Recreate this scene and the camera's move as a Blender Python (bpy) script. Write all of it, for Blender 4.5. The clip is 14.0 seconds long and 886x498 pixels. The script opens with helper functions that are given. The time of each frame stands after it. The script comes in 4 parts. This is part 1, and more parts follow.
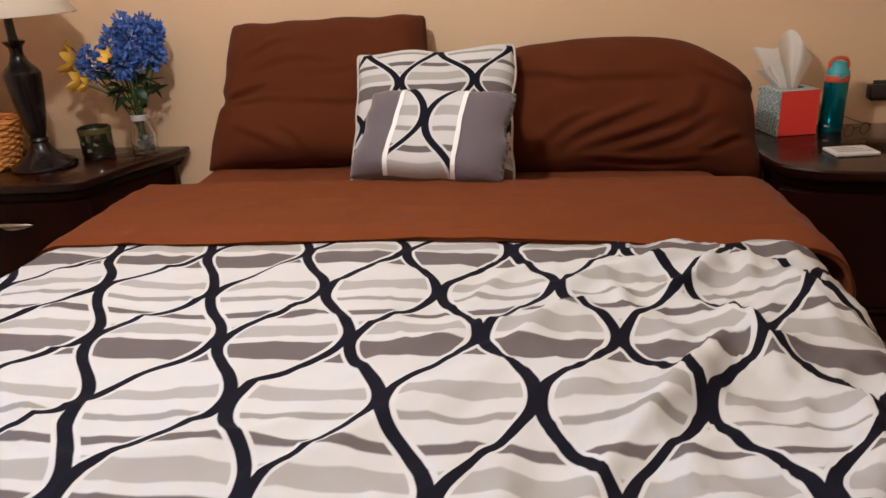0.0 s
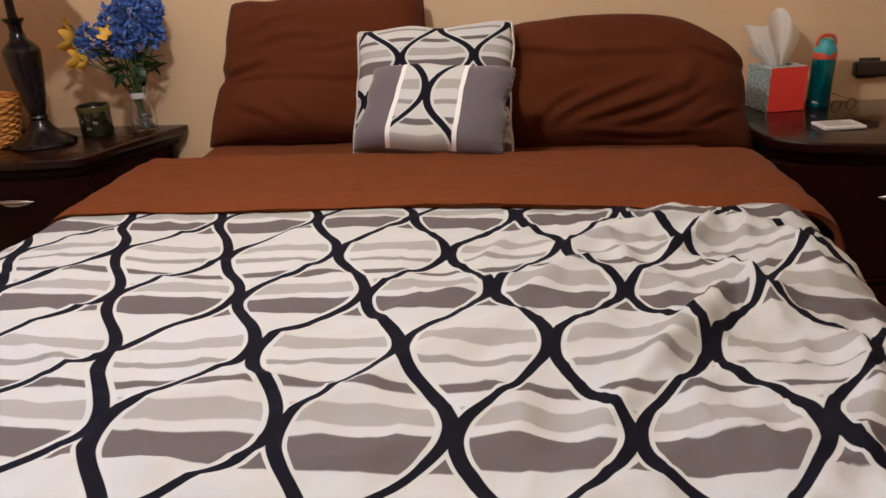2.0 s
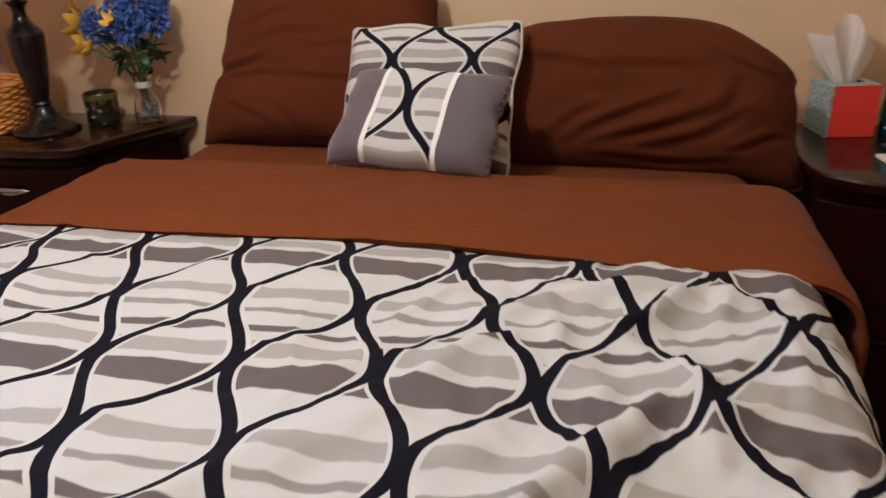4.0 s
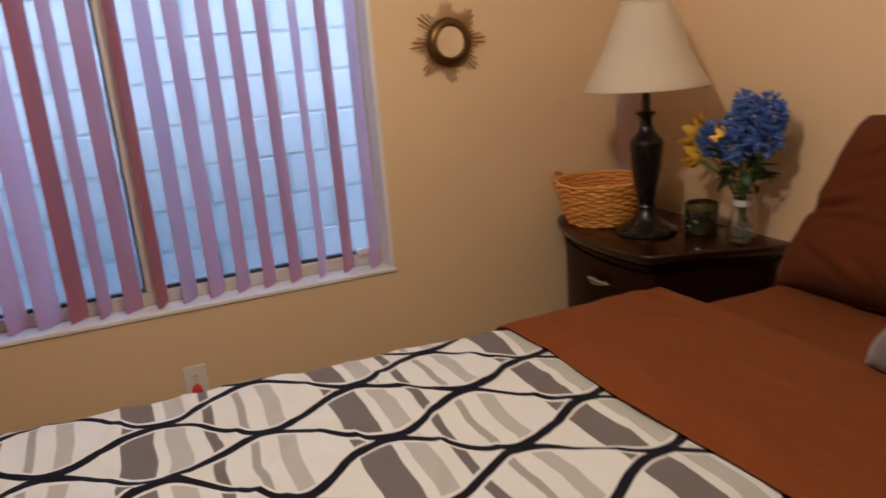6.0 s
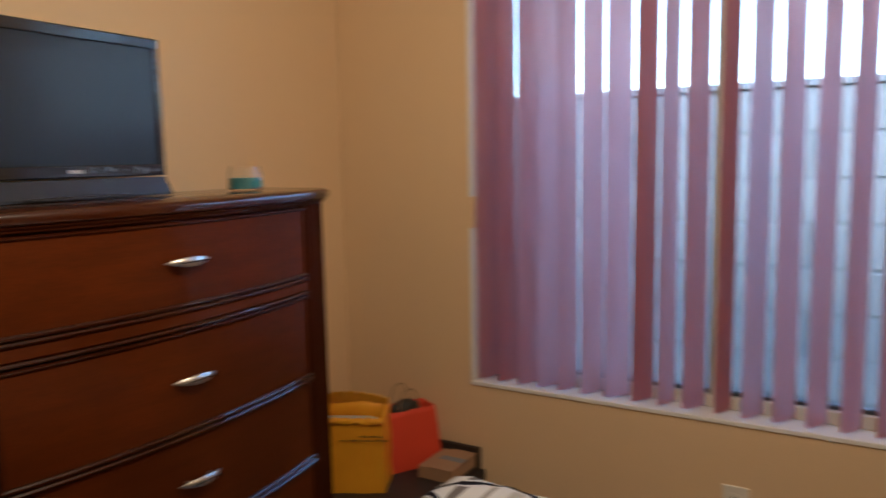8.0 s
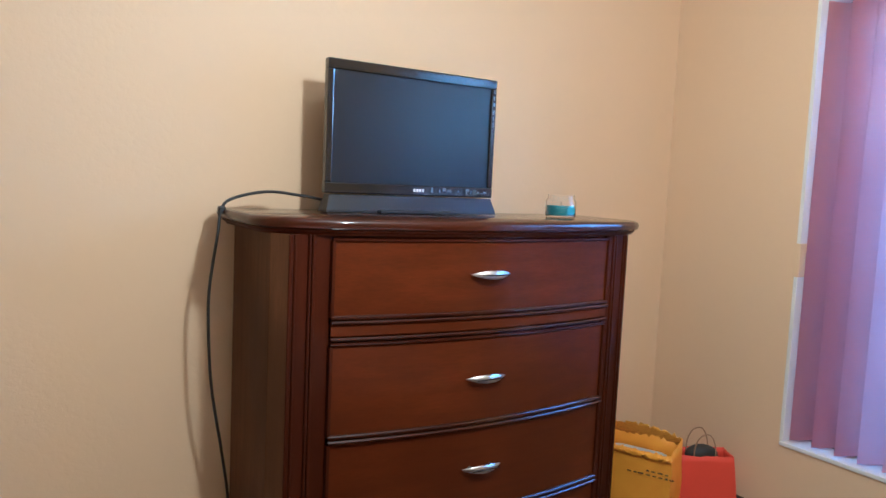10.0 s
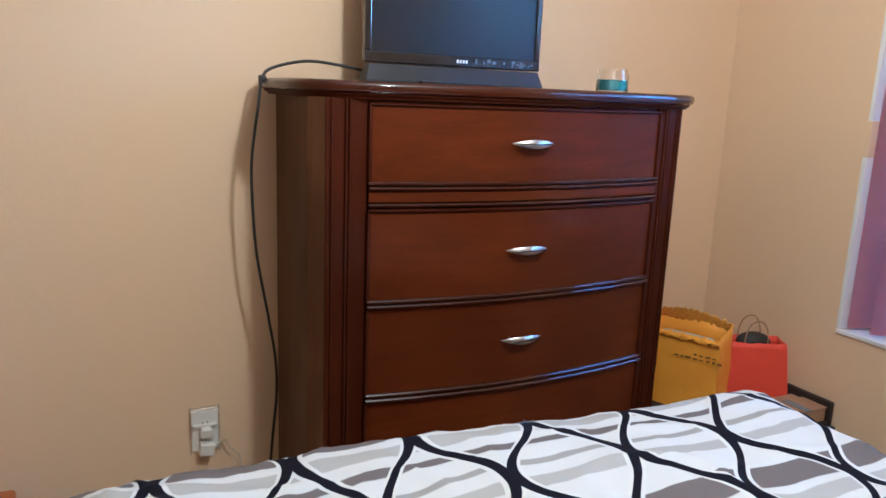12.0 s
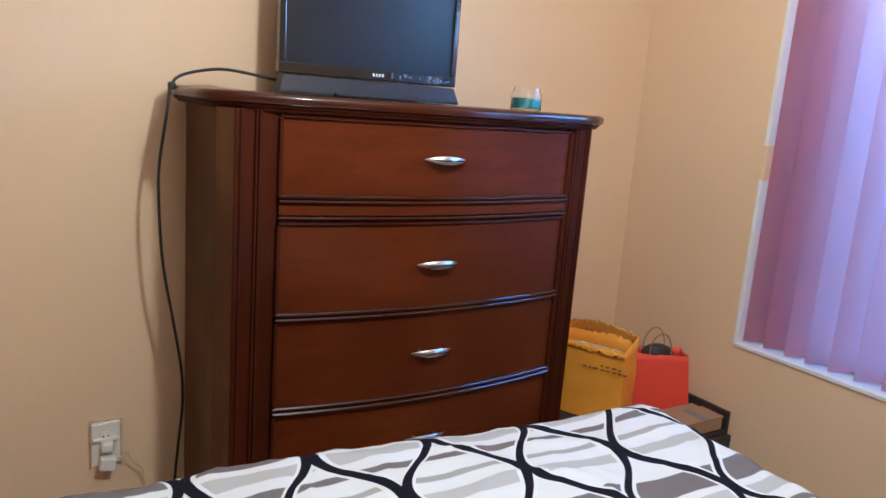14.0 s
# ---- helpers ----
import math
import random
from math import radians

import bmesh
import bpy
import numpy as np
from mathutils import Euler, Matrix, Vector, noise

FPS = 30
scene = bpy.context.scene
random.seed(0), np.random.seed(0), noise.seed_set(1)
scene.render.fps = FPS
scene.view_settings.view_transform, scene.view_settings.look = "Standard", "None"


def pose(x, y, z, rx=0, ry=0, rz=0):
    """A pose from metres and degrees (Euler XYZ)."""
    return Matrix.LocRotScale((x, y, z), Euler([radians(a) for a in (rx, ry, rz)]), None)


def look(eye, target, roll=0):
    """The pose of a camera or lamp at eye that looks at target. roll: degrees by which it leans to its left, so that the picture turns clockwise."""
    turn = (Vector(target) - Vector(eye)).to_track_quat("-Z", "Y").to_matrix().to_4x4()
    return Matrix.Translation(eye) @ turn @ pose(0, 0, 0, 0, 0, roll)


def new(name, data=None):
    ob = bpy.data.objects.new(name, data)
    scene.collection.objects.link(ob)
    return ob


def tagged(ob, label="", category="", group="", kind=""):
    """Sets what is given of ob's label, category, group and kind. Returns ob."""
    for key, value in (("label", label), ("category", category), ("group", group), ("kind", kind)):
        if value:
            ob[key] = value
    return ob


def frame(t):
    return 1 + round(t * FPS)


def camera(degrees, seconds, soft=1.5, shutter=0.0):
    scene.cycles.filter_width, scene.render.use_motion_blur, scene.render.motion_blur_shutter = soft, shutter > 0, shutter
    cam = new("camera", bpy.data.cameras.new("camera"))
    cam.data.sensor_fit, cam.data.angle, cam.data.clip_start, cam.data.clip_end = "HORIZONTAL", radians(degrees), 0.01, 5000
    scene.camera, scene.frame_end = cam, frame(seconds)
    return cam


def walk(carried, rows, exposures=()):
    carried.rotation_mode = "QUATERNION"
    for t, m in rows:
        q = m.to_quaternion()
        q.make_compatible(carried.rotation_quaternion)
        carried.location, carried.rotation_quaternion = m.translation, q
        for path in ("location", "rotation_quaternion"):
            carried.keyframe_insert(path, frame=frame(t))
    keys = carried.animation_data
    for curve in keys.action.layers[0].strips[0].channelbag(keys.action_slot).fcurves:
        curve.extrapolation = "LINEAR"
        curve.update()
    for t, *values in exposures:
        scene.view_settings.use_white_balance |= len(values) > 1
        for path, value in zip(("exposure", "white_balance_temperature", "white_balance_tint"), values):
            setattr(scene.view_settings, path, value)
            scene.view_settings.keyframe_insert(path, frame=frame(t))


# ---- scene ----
cam = camera(62.1, 14.0, shutter=0.4)
PATH = [
    (0, (1.939, -2.313, 1.252), (1.67, -0.473, 0.517), -3.2),
    (0.5, (1.902, -2.365, 1.244), (1.641, -0.523, 0.51), -3.2),
    (1, (1.896, -2.378, 1.225), (1.641, -0.539, 0.481), -3.2),
    (1.5, (1.898, -2.373, 1.227), (1.653, -0.539, 0.468), -3.0),
    (2, (1.905, -2.374, 1.226), (1.676, -0.539, 0.465), -3.0),
    (2.2, (1.91, -2.372, 1.224), (1.693, -0.537, 0.461), -3.0),
    (4.3, (2.133, -2.031, 1.239), (1.522, -0.309, 0.425), -1.7),
    (4.5, (2.11, -1.982, 1.239), (1.344, -0.321, 0.429), -1.5),
    (5, (2.183, -1.897, 1.284), (0.852, -0.564, 0.61), -4.1),
    (5.5, (2.316, -1.817, 1.34), (0.713, -0.777, 0.748), -4.1),
    (6, (2.256, -1.703, 1.331), (0.467, -0.985, 0.799), -4.5),
    (6.5, (2.184, -1.55, 1.354), (0.266, -1.224, 0.889), -3.1),
    (7, (2.23, -1.431, 1.391), (0.253, -1.552, 1.113), -2.9),
    (7.5, (2.201, -1.374, 1.353), (0.29, -1.909, 1.102), -1.9),
    (8, (2.125, -1.345, 1.377), (0.419, -2.359, 1.132), -1.1),
    (8.5, (2.131, -1.263, 1.39), (0.901, -2.821, 1.147), 0.3),
    (8.7, (2.135, -1.239, 1.393), (0.946, -2.829, 1.155), 0.6),
    (10.8, (2.084, -1.144, 1.383), (1.124, -2.888, 1.192), 2.7),
    (11, (2.083, -1.159, 1.356), (1.125, -2.897, 1.103), 2.6),
    (11.5, (2.062, -1.144, 1.308), (1.132, -2.877, 0.945), 2.6),
    (12, (2.041, -1.125, 1.282), (1.164, -2.874, 0.866), 2.3),
    (12.5, (2.034, -1.112, 1.284), (1.235, -2.894, 0.852), 2.2),
    (13, (2.033, -1.116, 1.295), (1.254, -2.904, 0.855), 2.7),
    (13.5, (2.016, -1.109, 1.307), (1.06, -2.814, 0.884), 4.0),
    (14, (2.009, -1.098, 1.313), (0.964, -2.756, 0.916), 4.4),
]
EXPOSURES = [(0, 4.03, 4480, 9), (.4, 4.12, 4480, 9), (.8, 4.08, 4500, 9), (1.5, 3.92, 4520, 9), (4.5, 3.85, 4450, 8), (5.5, 3.75, 4750, 8), (6.0, 3.40, 5050, 8), (6.5, 3.22, 5350, 8), (7.0, 2.74, 5400, 8), (7.5, 2.80, 5400, 8), (8.0, 3.15, 5300, 6), (8.5, 3.75, 4880, 3), (11, 4.23, 3700, 0), (12, 4.2, 3930, 2), (14, 4.2, 4020, 4)]
walk(cam, [(t, look(e, g, r)) for t, e, g, r in PATH], EXPOSURES)

# ---- light ----
world = bpy.data.worlds.new("world")
scene.world = world
world.use_nodes = True
wn = world.node_tree.nodes
sky = wn.new("ShaderNodeTexSky")
sky.sky_type = 'NISHITA'
sky.sun_disc = False
sky.sun_elevation, sky.sun_rotation = radians(42), radians(75)
wn["Background"].inputs[1].default_value = 0.15
world.node_tree.links.new(sky.outputs[0], wn["Background"].inputs[0])

sun = new("sun", bpy.data.lights.new("sun", 'SUN'))
sun.data.energy, sun.data.angle, sun.data.color = .6, radians(12), (1, .95, .88)
sun.matrix_world = look((6, 2, 7), (0, 0, 0))

# the room's ceiling lamp
bulb = new("ceiling_bulb", bpy.data.lights.new("ceiling_bulb", 'POINT'))
bulb.data.energy, bulb.data.color, bulb.data.shadow_soft_size = 3.7, (1, .735, .45), .06
bulb.location = (1.38, -1.5, 2.06)


# ---- node helpers ----
class Ex:
    """A shader value with arithmetic."""
    tree = None

    def __init__(self, s):
        self.s = s

    @staticmethod
    def op(kind, *args):
        n = Ex.tree.nodes.new("ShaderNodeMath")
        n.operation = kind
        for i, a in enumerate(args):
            if isinstance(a, Ex):
                Ex.tree.links.new(a.s, n.inputs[i])
            else:
                n.inputs[i].default_value = a
        return Ex(n.outputs[0])

    def __add__(self, o): return Ex.op('ADD', self, o)
    def __sub__(self, o): return Ex.op('SUBTRACT', self, o)
    def __mul__(self, o): return Ex.op('MULTIPLY', self, o)
    def __truediv__(self, o): return Ex.op('DIVIDE', self, o)


def smooth_below(x, edge, soft):
    """1 where x is under edge, 0 above, with a soft step."""
    n = Ex.tree.nodes.new("ShaderNodeMapRange")
    n.interpolation_type = 'SMOOTHSTEP'
    Ex.tree.links.new(x.s, n.inputs[0])
    for i, e in ((1, edge - soft), (2, edge + soft)):
        if isinstance(edge, Ex):
            Ex.tree.links.new(e.s, n.inputs[i])
        else:
            n.inputs[i].default_value = e
    n.inputs[3].default_value, n.inputs[4].default_value = 1, 0
    return Ex(n.outputs[0])


def mixed(fac, a, b):
    n = Ex.tree.nodes.new("ShaderNodeMix")
    n.data_type = 'RGBA'
    if isinstance(fac, Ex):
        Ex.tree.links.new(fac.s, n.inputs[0])
    else:
        n.inputs[0].default_value = fac
    for i, c in ((6, a), (7, b)):
        if isinstance(c, Ex):
            Ex.tree.links.new(c.s, n.inputs[i])
        else:
            n.inputs[i].default_value = (*c, 1)
    return Ex(n.outputs[2])


def noise_tex(scale, detail=3, vec=None, stretch=None):
    n = Ex.tree.nodes.new("ShaderNodeTexNoise")
    n.inputs["Scale"].default_value, n.inputs["Detail"].default_value = scale, detail
    if vec is None:
        tc = Ex.tree.nodes.new("ShaderNodeTexCoord")
        vec = tc.outputs["Object"]
    if stretch:
        mp = Ex.tree.nodes.new("ShaderNodeMapping")
        mp.inputs["Scale"].default_value = stretch
        Ex.tree.links.new(vec, mp.inputs[0])
        vec = mp.outputs[0]
    Ex.tree.links.new(vec, n.inputs["Vector"])
    return Ex(n.outputs["Fac"])


def start_material(name):
    m = bpy.data.materials.new(name)
    m.use_nodes = True
    Ex.tree = m.node_tree
    return m, m.node_tree.nodes["Principled BSDF"]


def add_bump(bsdf, height, strength, distance):
    b = Ex.tree.nodes.new("ShaderNodeBump")
    b.inputs["Strength"].default_value, b.inputs["Distance"].default_value = strength, distance
    Ex.tree.links.new(height.s, b.inputs["Height"])
    Ex.tree.links.new(b.outputs[0], bsdf.inputs["Normal"])


def plain(name, c, rough=.5, metal=0.0, vary=.12, scale=8, grain=None, bump=.0, bump_scale=120, stretch=None, coat=0.0, spec=None):
    """A surface with two scales of colour change and fine relief."""
    m, b = start_material(name)
    dark = tuple(x * (1 - vary) for x in c)
    light = tuple(min(1, x * (1 + vary)) for x in c)
    n1 = noise_tex(scale, 4, stretch=stretch)
    n2 = noise_tex(scale * 9, 2, stretch=stretch)
    col = mixed(n1 * .7 + n2 * .3, dark, light)
    Ex.tree.links.new(col.s, b.inputs["Base Color"])
    rr = n1 * .15 + (rough - .075)
    Ex.tree.links.new(rr.s, b.inputs["Roughness"])
    b.inputs["Metallic"].default_value = metal
    if coat:
        b.inputs["Coat Weight"].default_value, b.inputs["Coat Roughness"].default_value = coat, .12
    if spec is not None:
        b.inputs["Specular IOR Level"].default_value = spec
    if bump:
        add_bump(b, noise_tex(bump_scale, 3, stretch=stretch), bump, .002)
    return m


def glass(name, c=(1, 1, 1), rough=.02):
    m, b = start_material(name)
    b.inputs["Base Color"].default_value = (*c, 1)
    b.inputs["Roughness"].default_value = rough
    b.inputs["Transmission Weight"].default_value = 1
    b.inputs["IOR"].default_value = 1.45
    return m


WHITE, PALE, MID, DARK, INK = (.635, .63, .62), (.40, .385, .365), (.31, .295, .28), (.135, .115, .115), (.008, .0075, .015)


def ogee_print(name, rough=.8):
    """Printed cotton: dark wavy trellis lines over wavy grey stripes, in metres of the cloth's own map."""
    m, b = start_material(name)
    uvn = Ex.tree.nodes.new("ShaderNodeUVMap")
    uvn.uv_map = "cloth"
    sep = Ex.tree.nodes.new("ShaderNodeSeparateXYZ")
    Ex.tree.links.new(uvn.outputs[0], sep.inputs[0])
    wob = noise_tex(5, 1, uvn.outputs[0])
    wob2 = noise_tex(4, 1, uvn.outputs[0], stretch=(1, 1.7, 1))
    s, row = .0972, .178
    u = (Ex(sep.outputs[0]) + (wob - .5) * .022) / s
    v = (Ex(sep.outputs[1]) + (wob2 - .5) * .016) / row
    wave = Ex.op('COSINE', v * math.pi)
    lean = Ex.op('SINE', v * math.pi)
    amp = .455

    def to_line(shift, sign):
        d = (u + shift - wave * (amp * sign)) * .5
        return Ex.op('ABSOLUTE', Ex.op('FRACT', d + .5) - .5) * (2 * s)

    d_a, d_b = to_line(.5, 1), to_line(-.5, -1)
    w_a = lean * .0012 + .0088
    w_b = lean * -.0012 + .0088
    ink = Ex.op('MAXIMUM', smooth_below(d_a, w_a, .0006), smooth_below(d_b, w_b, .0006))
    rim = Ex.op('MAXIMUM', smooth_below(d_a, w_a + .0055, .0006), smooth_below(d_b, w_b + .0075, .0006))
    # stripes across the cloth, a period of two rows
    ripple = noise_tex(7, 1, uvn.outputs[0], stretch=(1, .35, 1))
    p = Ex.op('FRACT', (Ex(sep.outputs[1]) + (ripple - .5) * .03) / (2 * row) + .625)

    def band(at, half):
        return smooth_below(Ex.op('ABSOLUTE', p - at), half, .006)

    col = mixed(noise_tex(2.2, 3, uvn.outputs[0]), WHITE, tuple(x * .94 for x in WHITE))
    for at, half, c in ((.21, .05, PALE), (.37, .026, DARK), (.53, .02, MID), (.68, .042, PALE), (.97, .025, DARK), (.02, .085, DARK), (.985, .04, DARK)):
        col = mixed(band(at, half), col, c)
    col = mixed(rim, col, WHITE)
    weave = noise_tex(900, 1, uvn.outputs[0])
    col = mixed(weave * .10, col, (.35, .33, .31))
    col = mixed(ink, col, INK)
    Ex.tree.links.new(col.s, b.inputs["Base Color"])
    b.inputs["Roughness"].default_value = rough
    b.inputs["Specular IOR Level"].default_value = .10
    add_bump(b, noise_tex(700, 2, uvn.outputs[0]) * .8 + noise_tex(18, 3, uvn.outputs[0]) * 2.0 + noise_tex(46, 3, uvn.outputs[0]) * .9, .34, .0024)
    return m


def cloth(name, c, vary=.14, fine=650, big=14, sheen=.2, rough=.85):
    m, b = start_material(name)
    n1, n2 = noise_tex(big * .5, 4), noise_tex(fine, 1)
    col = mixed(n1 * .6 + n2 * .4, tuple(x * (1 - vary) for x in c), tuple(x * (1 + vary) for x in c))
    Ex.tree.links.new(col.s, b.inputs["Base Color"])
    b.inputs["Roughness"].default_value = rough
    b.inputs["Sheen Weight"].default_value = sheen
    b.inputs["Specular IOR Level"].default_value = .10
    add_bump(b, noise_tex(fine, 2) * .6 + noise_tex(big, 4) * 2.2, .3, .003)
    return m


def wood(name, c, rough=.32, coat=.5, along=(1.2, 14, 14)):
    m, b = start_material(name)
    g = noise_tex(3.0, 5, stretch=along)
    f = noise_tex(22, 3, stretch=along)
    big = noise_tex(2.5, 2)
    col = mixed(g * .6 + f * .4, tuple(x * .32 for x in c), tuple(x * 1.65 for x in c))
    col = mixed(smooth_below(big, .5, .22) * .75, col, tuple(x * .52 for x in c))
    Ex.tree.links.new(col.s, b.inputs["Base Color"])
    rr = noise_tex(9, 3) * .2 + (rough + .08)
    Ex.tree.links.new(rr.s, b.inputs["Roughness"])
    b.inputs["Specular IOR Level"].default_value = .07
    b.inputs["Coat Weight"].default_value, b.inputs["Coat Roughness"].default_value = coat, .09
    add_bump(b, f, .06, .001)
    return m


def orange_peel(name, c):
    m, b = start_material(name)
    n1 = noise_tex(1.3, 3)
    col = mixed(n1, tuple(x * .95 for x in c), tuple(x * 1.04 for x in c))
    col = mixed(noise_tex(45, 3) * .10, col, tuple(x * .8 for x in c))
    Ex.tree.links.new(col.s, b.inputs["Base Color"])
    b.inputs["Roughness"].default_value = .62
    h = Ex.op('SMOOTH_MIN', noise_tex(85, 2), .56, .1) + noise_tex(260, 2) * .15
    add_bump(b, h, .2, .003)
    return m


M_WALL = orange_peel("tan_wall_paint", (.78, .575, .345))
M_CEIL = orange_peel("white_ceiling_paint", (.78, .76, .72))
M_TRIM = plain("white_trim_paint", (.80, .79, .77), .45, vary=.04, bump=.05, bump_scale=60)
M_CARPET = plain("beige_carpet", (.38, .31, .24), .95, vary=.2, scale=30, bump=.8, bump_scale=400)
M_PRINT = ogee_print("printed_cotton")
M_SHEET = cloth("brown_cotton_sheet", (.150, .0395, .0066), big=16, sheen=.04)
M_CASE = cloth("dark_brown_pillowcase", (.090, .0225, .0050), big=12, sheen=.04)
M_HEM = cloth("brown_sateen_hem", (.160, .042, .0074), sheen=.03)
M_GREY = cloth("slate_grey_satin", (.135, .114, .130), vary=.08, sheen=.5, rough=.55)
M_MATTRESS = cloth("white_mattress_ticking", (.62, .60, .56))
M_WOOD = wood("dark_cherry_wood", (.112, .0215, .0014), .30, .13)
M_WOOD_UP = wood("dark_cherry_upright", (.062, .0118, .0016), .36, .12, (14, 14, 1.2))
# side wood: browner and less red than the cherry drawer fronts
M_WOOD_SIDE = wood("brown_side_wood", (.118, .053, .020), .5, .1, (14, 14, 1.2))
M_WOOD_GLOSS = wood("polished_cherry_edge", (.050, .0095, .002), .16, .9)
M_NIGHT = wood("espresso_wood", (.017, .0033, .0014), .28, .12)
M_NIGHT_TOP = wood("polished_espresso_top", (.020, .0038, .0015), .22, .8)
M_NICKEL = plain("brushed_nickel", (.55, .53, .50), .33, 1.0, vary=.08, scale=40, bump=.05, bump_scale=300)
M_BRONZE = plain("oil_rubbed_bronze", (.016, .013, .015), .26, .45, vary=.35, scale=15, coat=.35)
M_BLACKPL = plain("gloss_black_plastic", (.010, .010, .011), .14, vary=.1, coat=.6)
M_CHAR = plain("charcoal_plastic", (.022, .022, .025), .40, vary=.1, bump=.1, bump_scale=500)
M_SCREEN = plain("dark_screen_glass", (.006, .008, .011), .32, vary=.05, coat=.10)
M_CABLE = plain("black_cable_rubber", (.018, .015, .013), .5)
M_PLATE = plain("white_outlet_plastic", (.78, .74, .66), .35, vary=.03)
M_SLOT = plain("dark_slot", (.03, .028, .025), .6)
M_RED_PLUG = plain("red_plug_plastic", (.55, .035, .02), .4)
M_WICKER = plain("honey_wicker", (.70, .32, .055), .55, vary=.4, scale=60, bump=.5, bump_scale=200)
M_GLASS = glass("clear_glass")
M_PANE = glass("window_glass", (1, 1, 1), 0.0)
M_WAX = plain("teal_candle_wax", (.085, .34, .40), .5, vary=.1)
M_GOLD = plain("antique_gold_metal", (.42, .26, .075), .42, .85, vary=.35, scale=30, bump=.2, bump_scale=90)
M_GOLD_DARK = plain("dark_gold_ring", (.14, .078, .025), .35, .8, vary=.3, scale=30)
M_TEAL = plain("teal_metal_bottle", (.010, .20, .27), .24, .75, vary=.1, coat=.5)
M_TEAL_PL = plain("pale_teal_plastic", (.10, .42, .48), .45)
M_ORANGE_PL = plain("orange_plastic", (.62, .10, .03), .4)
M_RED_CARD = plain("red_card", (.80, .052, .030), .42, vary=.05)
M_TISSUE = cloth("white_tissue", (.88, .87, .85), vary=.02, fine=300, sheen=.0)
M_RED_PAPER = plain("red_paper", (.70, .062, .018), .6, vary=.1, scale=12, bump=.15, bump_scale=25)
M_KRAFT = plain("kraft_cardboard", (.36, .22, .12), .8, vary=.15, bump=.2, bump_scale=150)
M_DARKBOX = plain("dark_brown_box", (.030, .020, .017), .6, vary=.25)
M_LEATHER = plain("tan_orange_leather", (.36, .115, .028), .45, vary=.2, bump=.4, bump_scale=160)
M_BLOCK = plain("grey_concrete_block", (.20, .21, .225), .9, vary=.18, scale=6, bump=.8, bump_scale=80)
M_MORTAR = plain("mortar", (.145, .155, .17), .95, vary=.15, bump=.5, bump_scale=120)
M_SOIL = plain("bare_soil", (.22, .17, .12), .95, vary=.3, scale=3, bump=1, bump_scale=40)
M_ALU = plain("beige_aluminium", (.62, .57, .50), .45, vary=.06)
M_DARKSEAL = plain("dark_window_seal", (.04, .04, .045), .6)
M_BLUE = plain("blue_petal", (.085, .165, .52), .7, vary=.45, scale=60)
M_YELLOW = plain("yellow_petal", (.75, .47, .03), .6, vary=.25, scale=40)
M_CREAM = plain("cream_petal", (.75, .66, .50), .65, vary=.1)
M_LEAF = plain("dark_green_leaf", (.018, .042, .013), .5, vary=.4, scale=40)
M_STEM = plain("green_stem", (.06, .13, .03), .5)
M_PEBBLE = plain("river_pebble", (.25, .27, .26), .35, vary=.5, scale=35)
M_DARKGLASS = plain("dark_olive_candle_glass", (.018, .019, .008), .08, vary=.6, scale=25, coat=1)
M_RIM = plain("olive_candle_wax", (.09, .075, .018), .4)
M_PAD = plain("white_printed_card", (.74, .72, .70), .6, vary=.12, scale=90)
M_BAR = plain("print_ink", (.10, .05, .015), .7)
M_LOGO = plain("white_print", (.75, .75, .75), .5)


def mottled():
    m, b = start_material("pale_blue_swirl_card")
    n = noise_tex(160, 3)
    f = smooth_below(n, .5, .03)
    col = mixed(f, (.60, .64, .62), (.20, .33, .36))
    Ex.tree.links.new(col.s, b.inputs["Base Color"])
    b.inputs["Roughness"].default_value = .5
    return m


def translucent(name, c, share, rough=.6, vary=.06, tint=None):
    """Thin sheet that lets some of the light through."""
    m, b = start_material(name)
    col = mixed(noise_tex(6, 3, stretch=(1, 1, .2)), tuple(x * (1 - vary) for x in c), tuple(min(1, x * (1 + vary)) for x in c))
    Ex.tree.links.new(col.s, b.inputs["Base Color"])
    b.inputs["Roughness"].default_value = rough
    t = Ex.tree.nodes.new("ShaderNodeBsdfTranslucent")
    t.inputs[0].default_value = (*(tint or c), 1)
    mx = Ex.tree.nodes.new("ShaderNodeMixShader")
    mx.inputs[0].default_value = share
    Ex.tree.links.new(b.outputs[0], mx.inputs[1])
    Ex.tree.links.new(t.outputs[0], mx.inputs[2])
    Ex.tree.links.new(mx.outputs[0], Ex.tree.nodes["Material Output"].inputs[0])
    return m


def foil():
    m, b = start_material("yellow_foil_paper")
    n = noise_tex(14, 4)
    col = mixed(n, (.80, .32, .003), (.95, .46, .006))
    Ex.tree.links.new(col.s, b.inputs["Base Color"])
    b.inputs["Roughness"].default_value, b.inputs["Metallic"].default_value = .38, .12
    add_bump(b, noise_tex(22, 3), .3, .006)
    return m


def glitter():
    m, b = start_material("gold_glitter")
    n = smooth_below(noise_tex(380, 2), .46, .08)
    col = mixed(n, (.92, .50, .03), (.55, .26, .012))
    Ex.tree.links.new(col.s, b.inputs["Base Color"])
    b.inputs["Roughness"].default_value, b.inputs["Metallic"].default_value = .3, .55
    add_bump(b, noise_tex(420, 2), .5, .002)
    return m


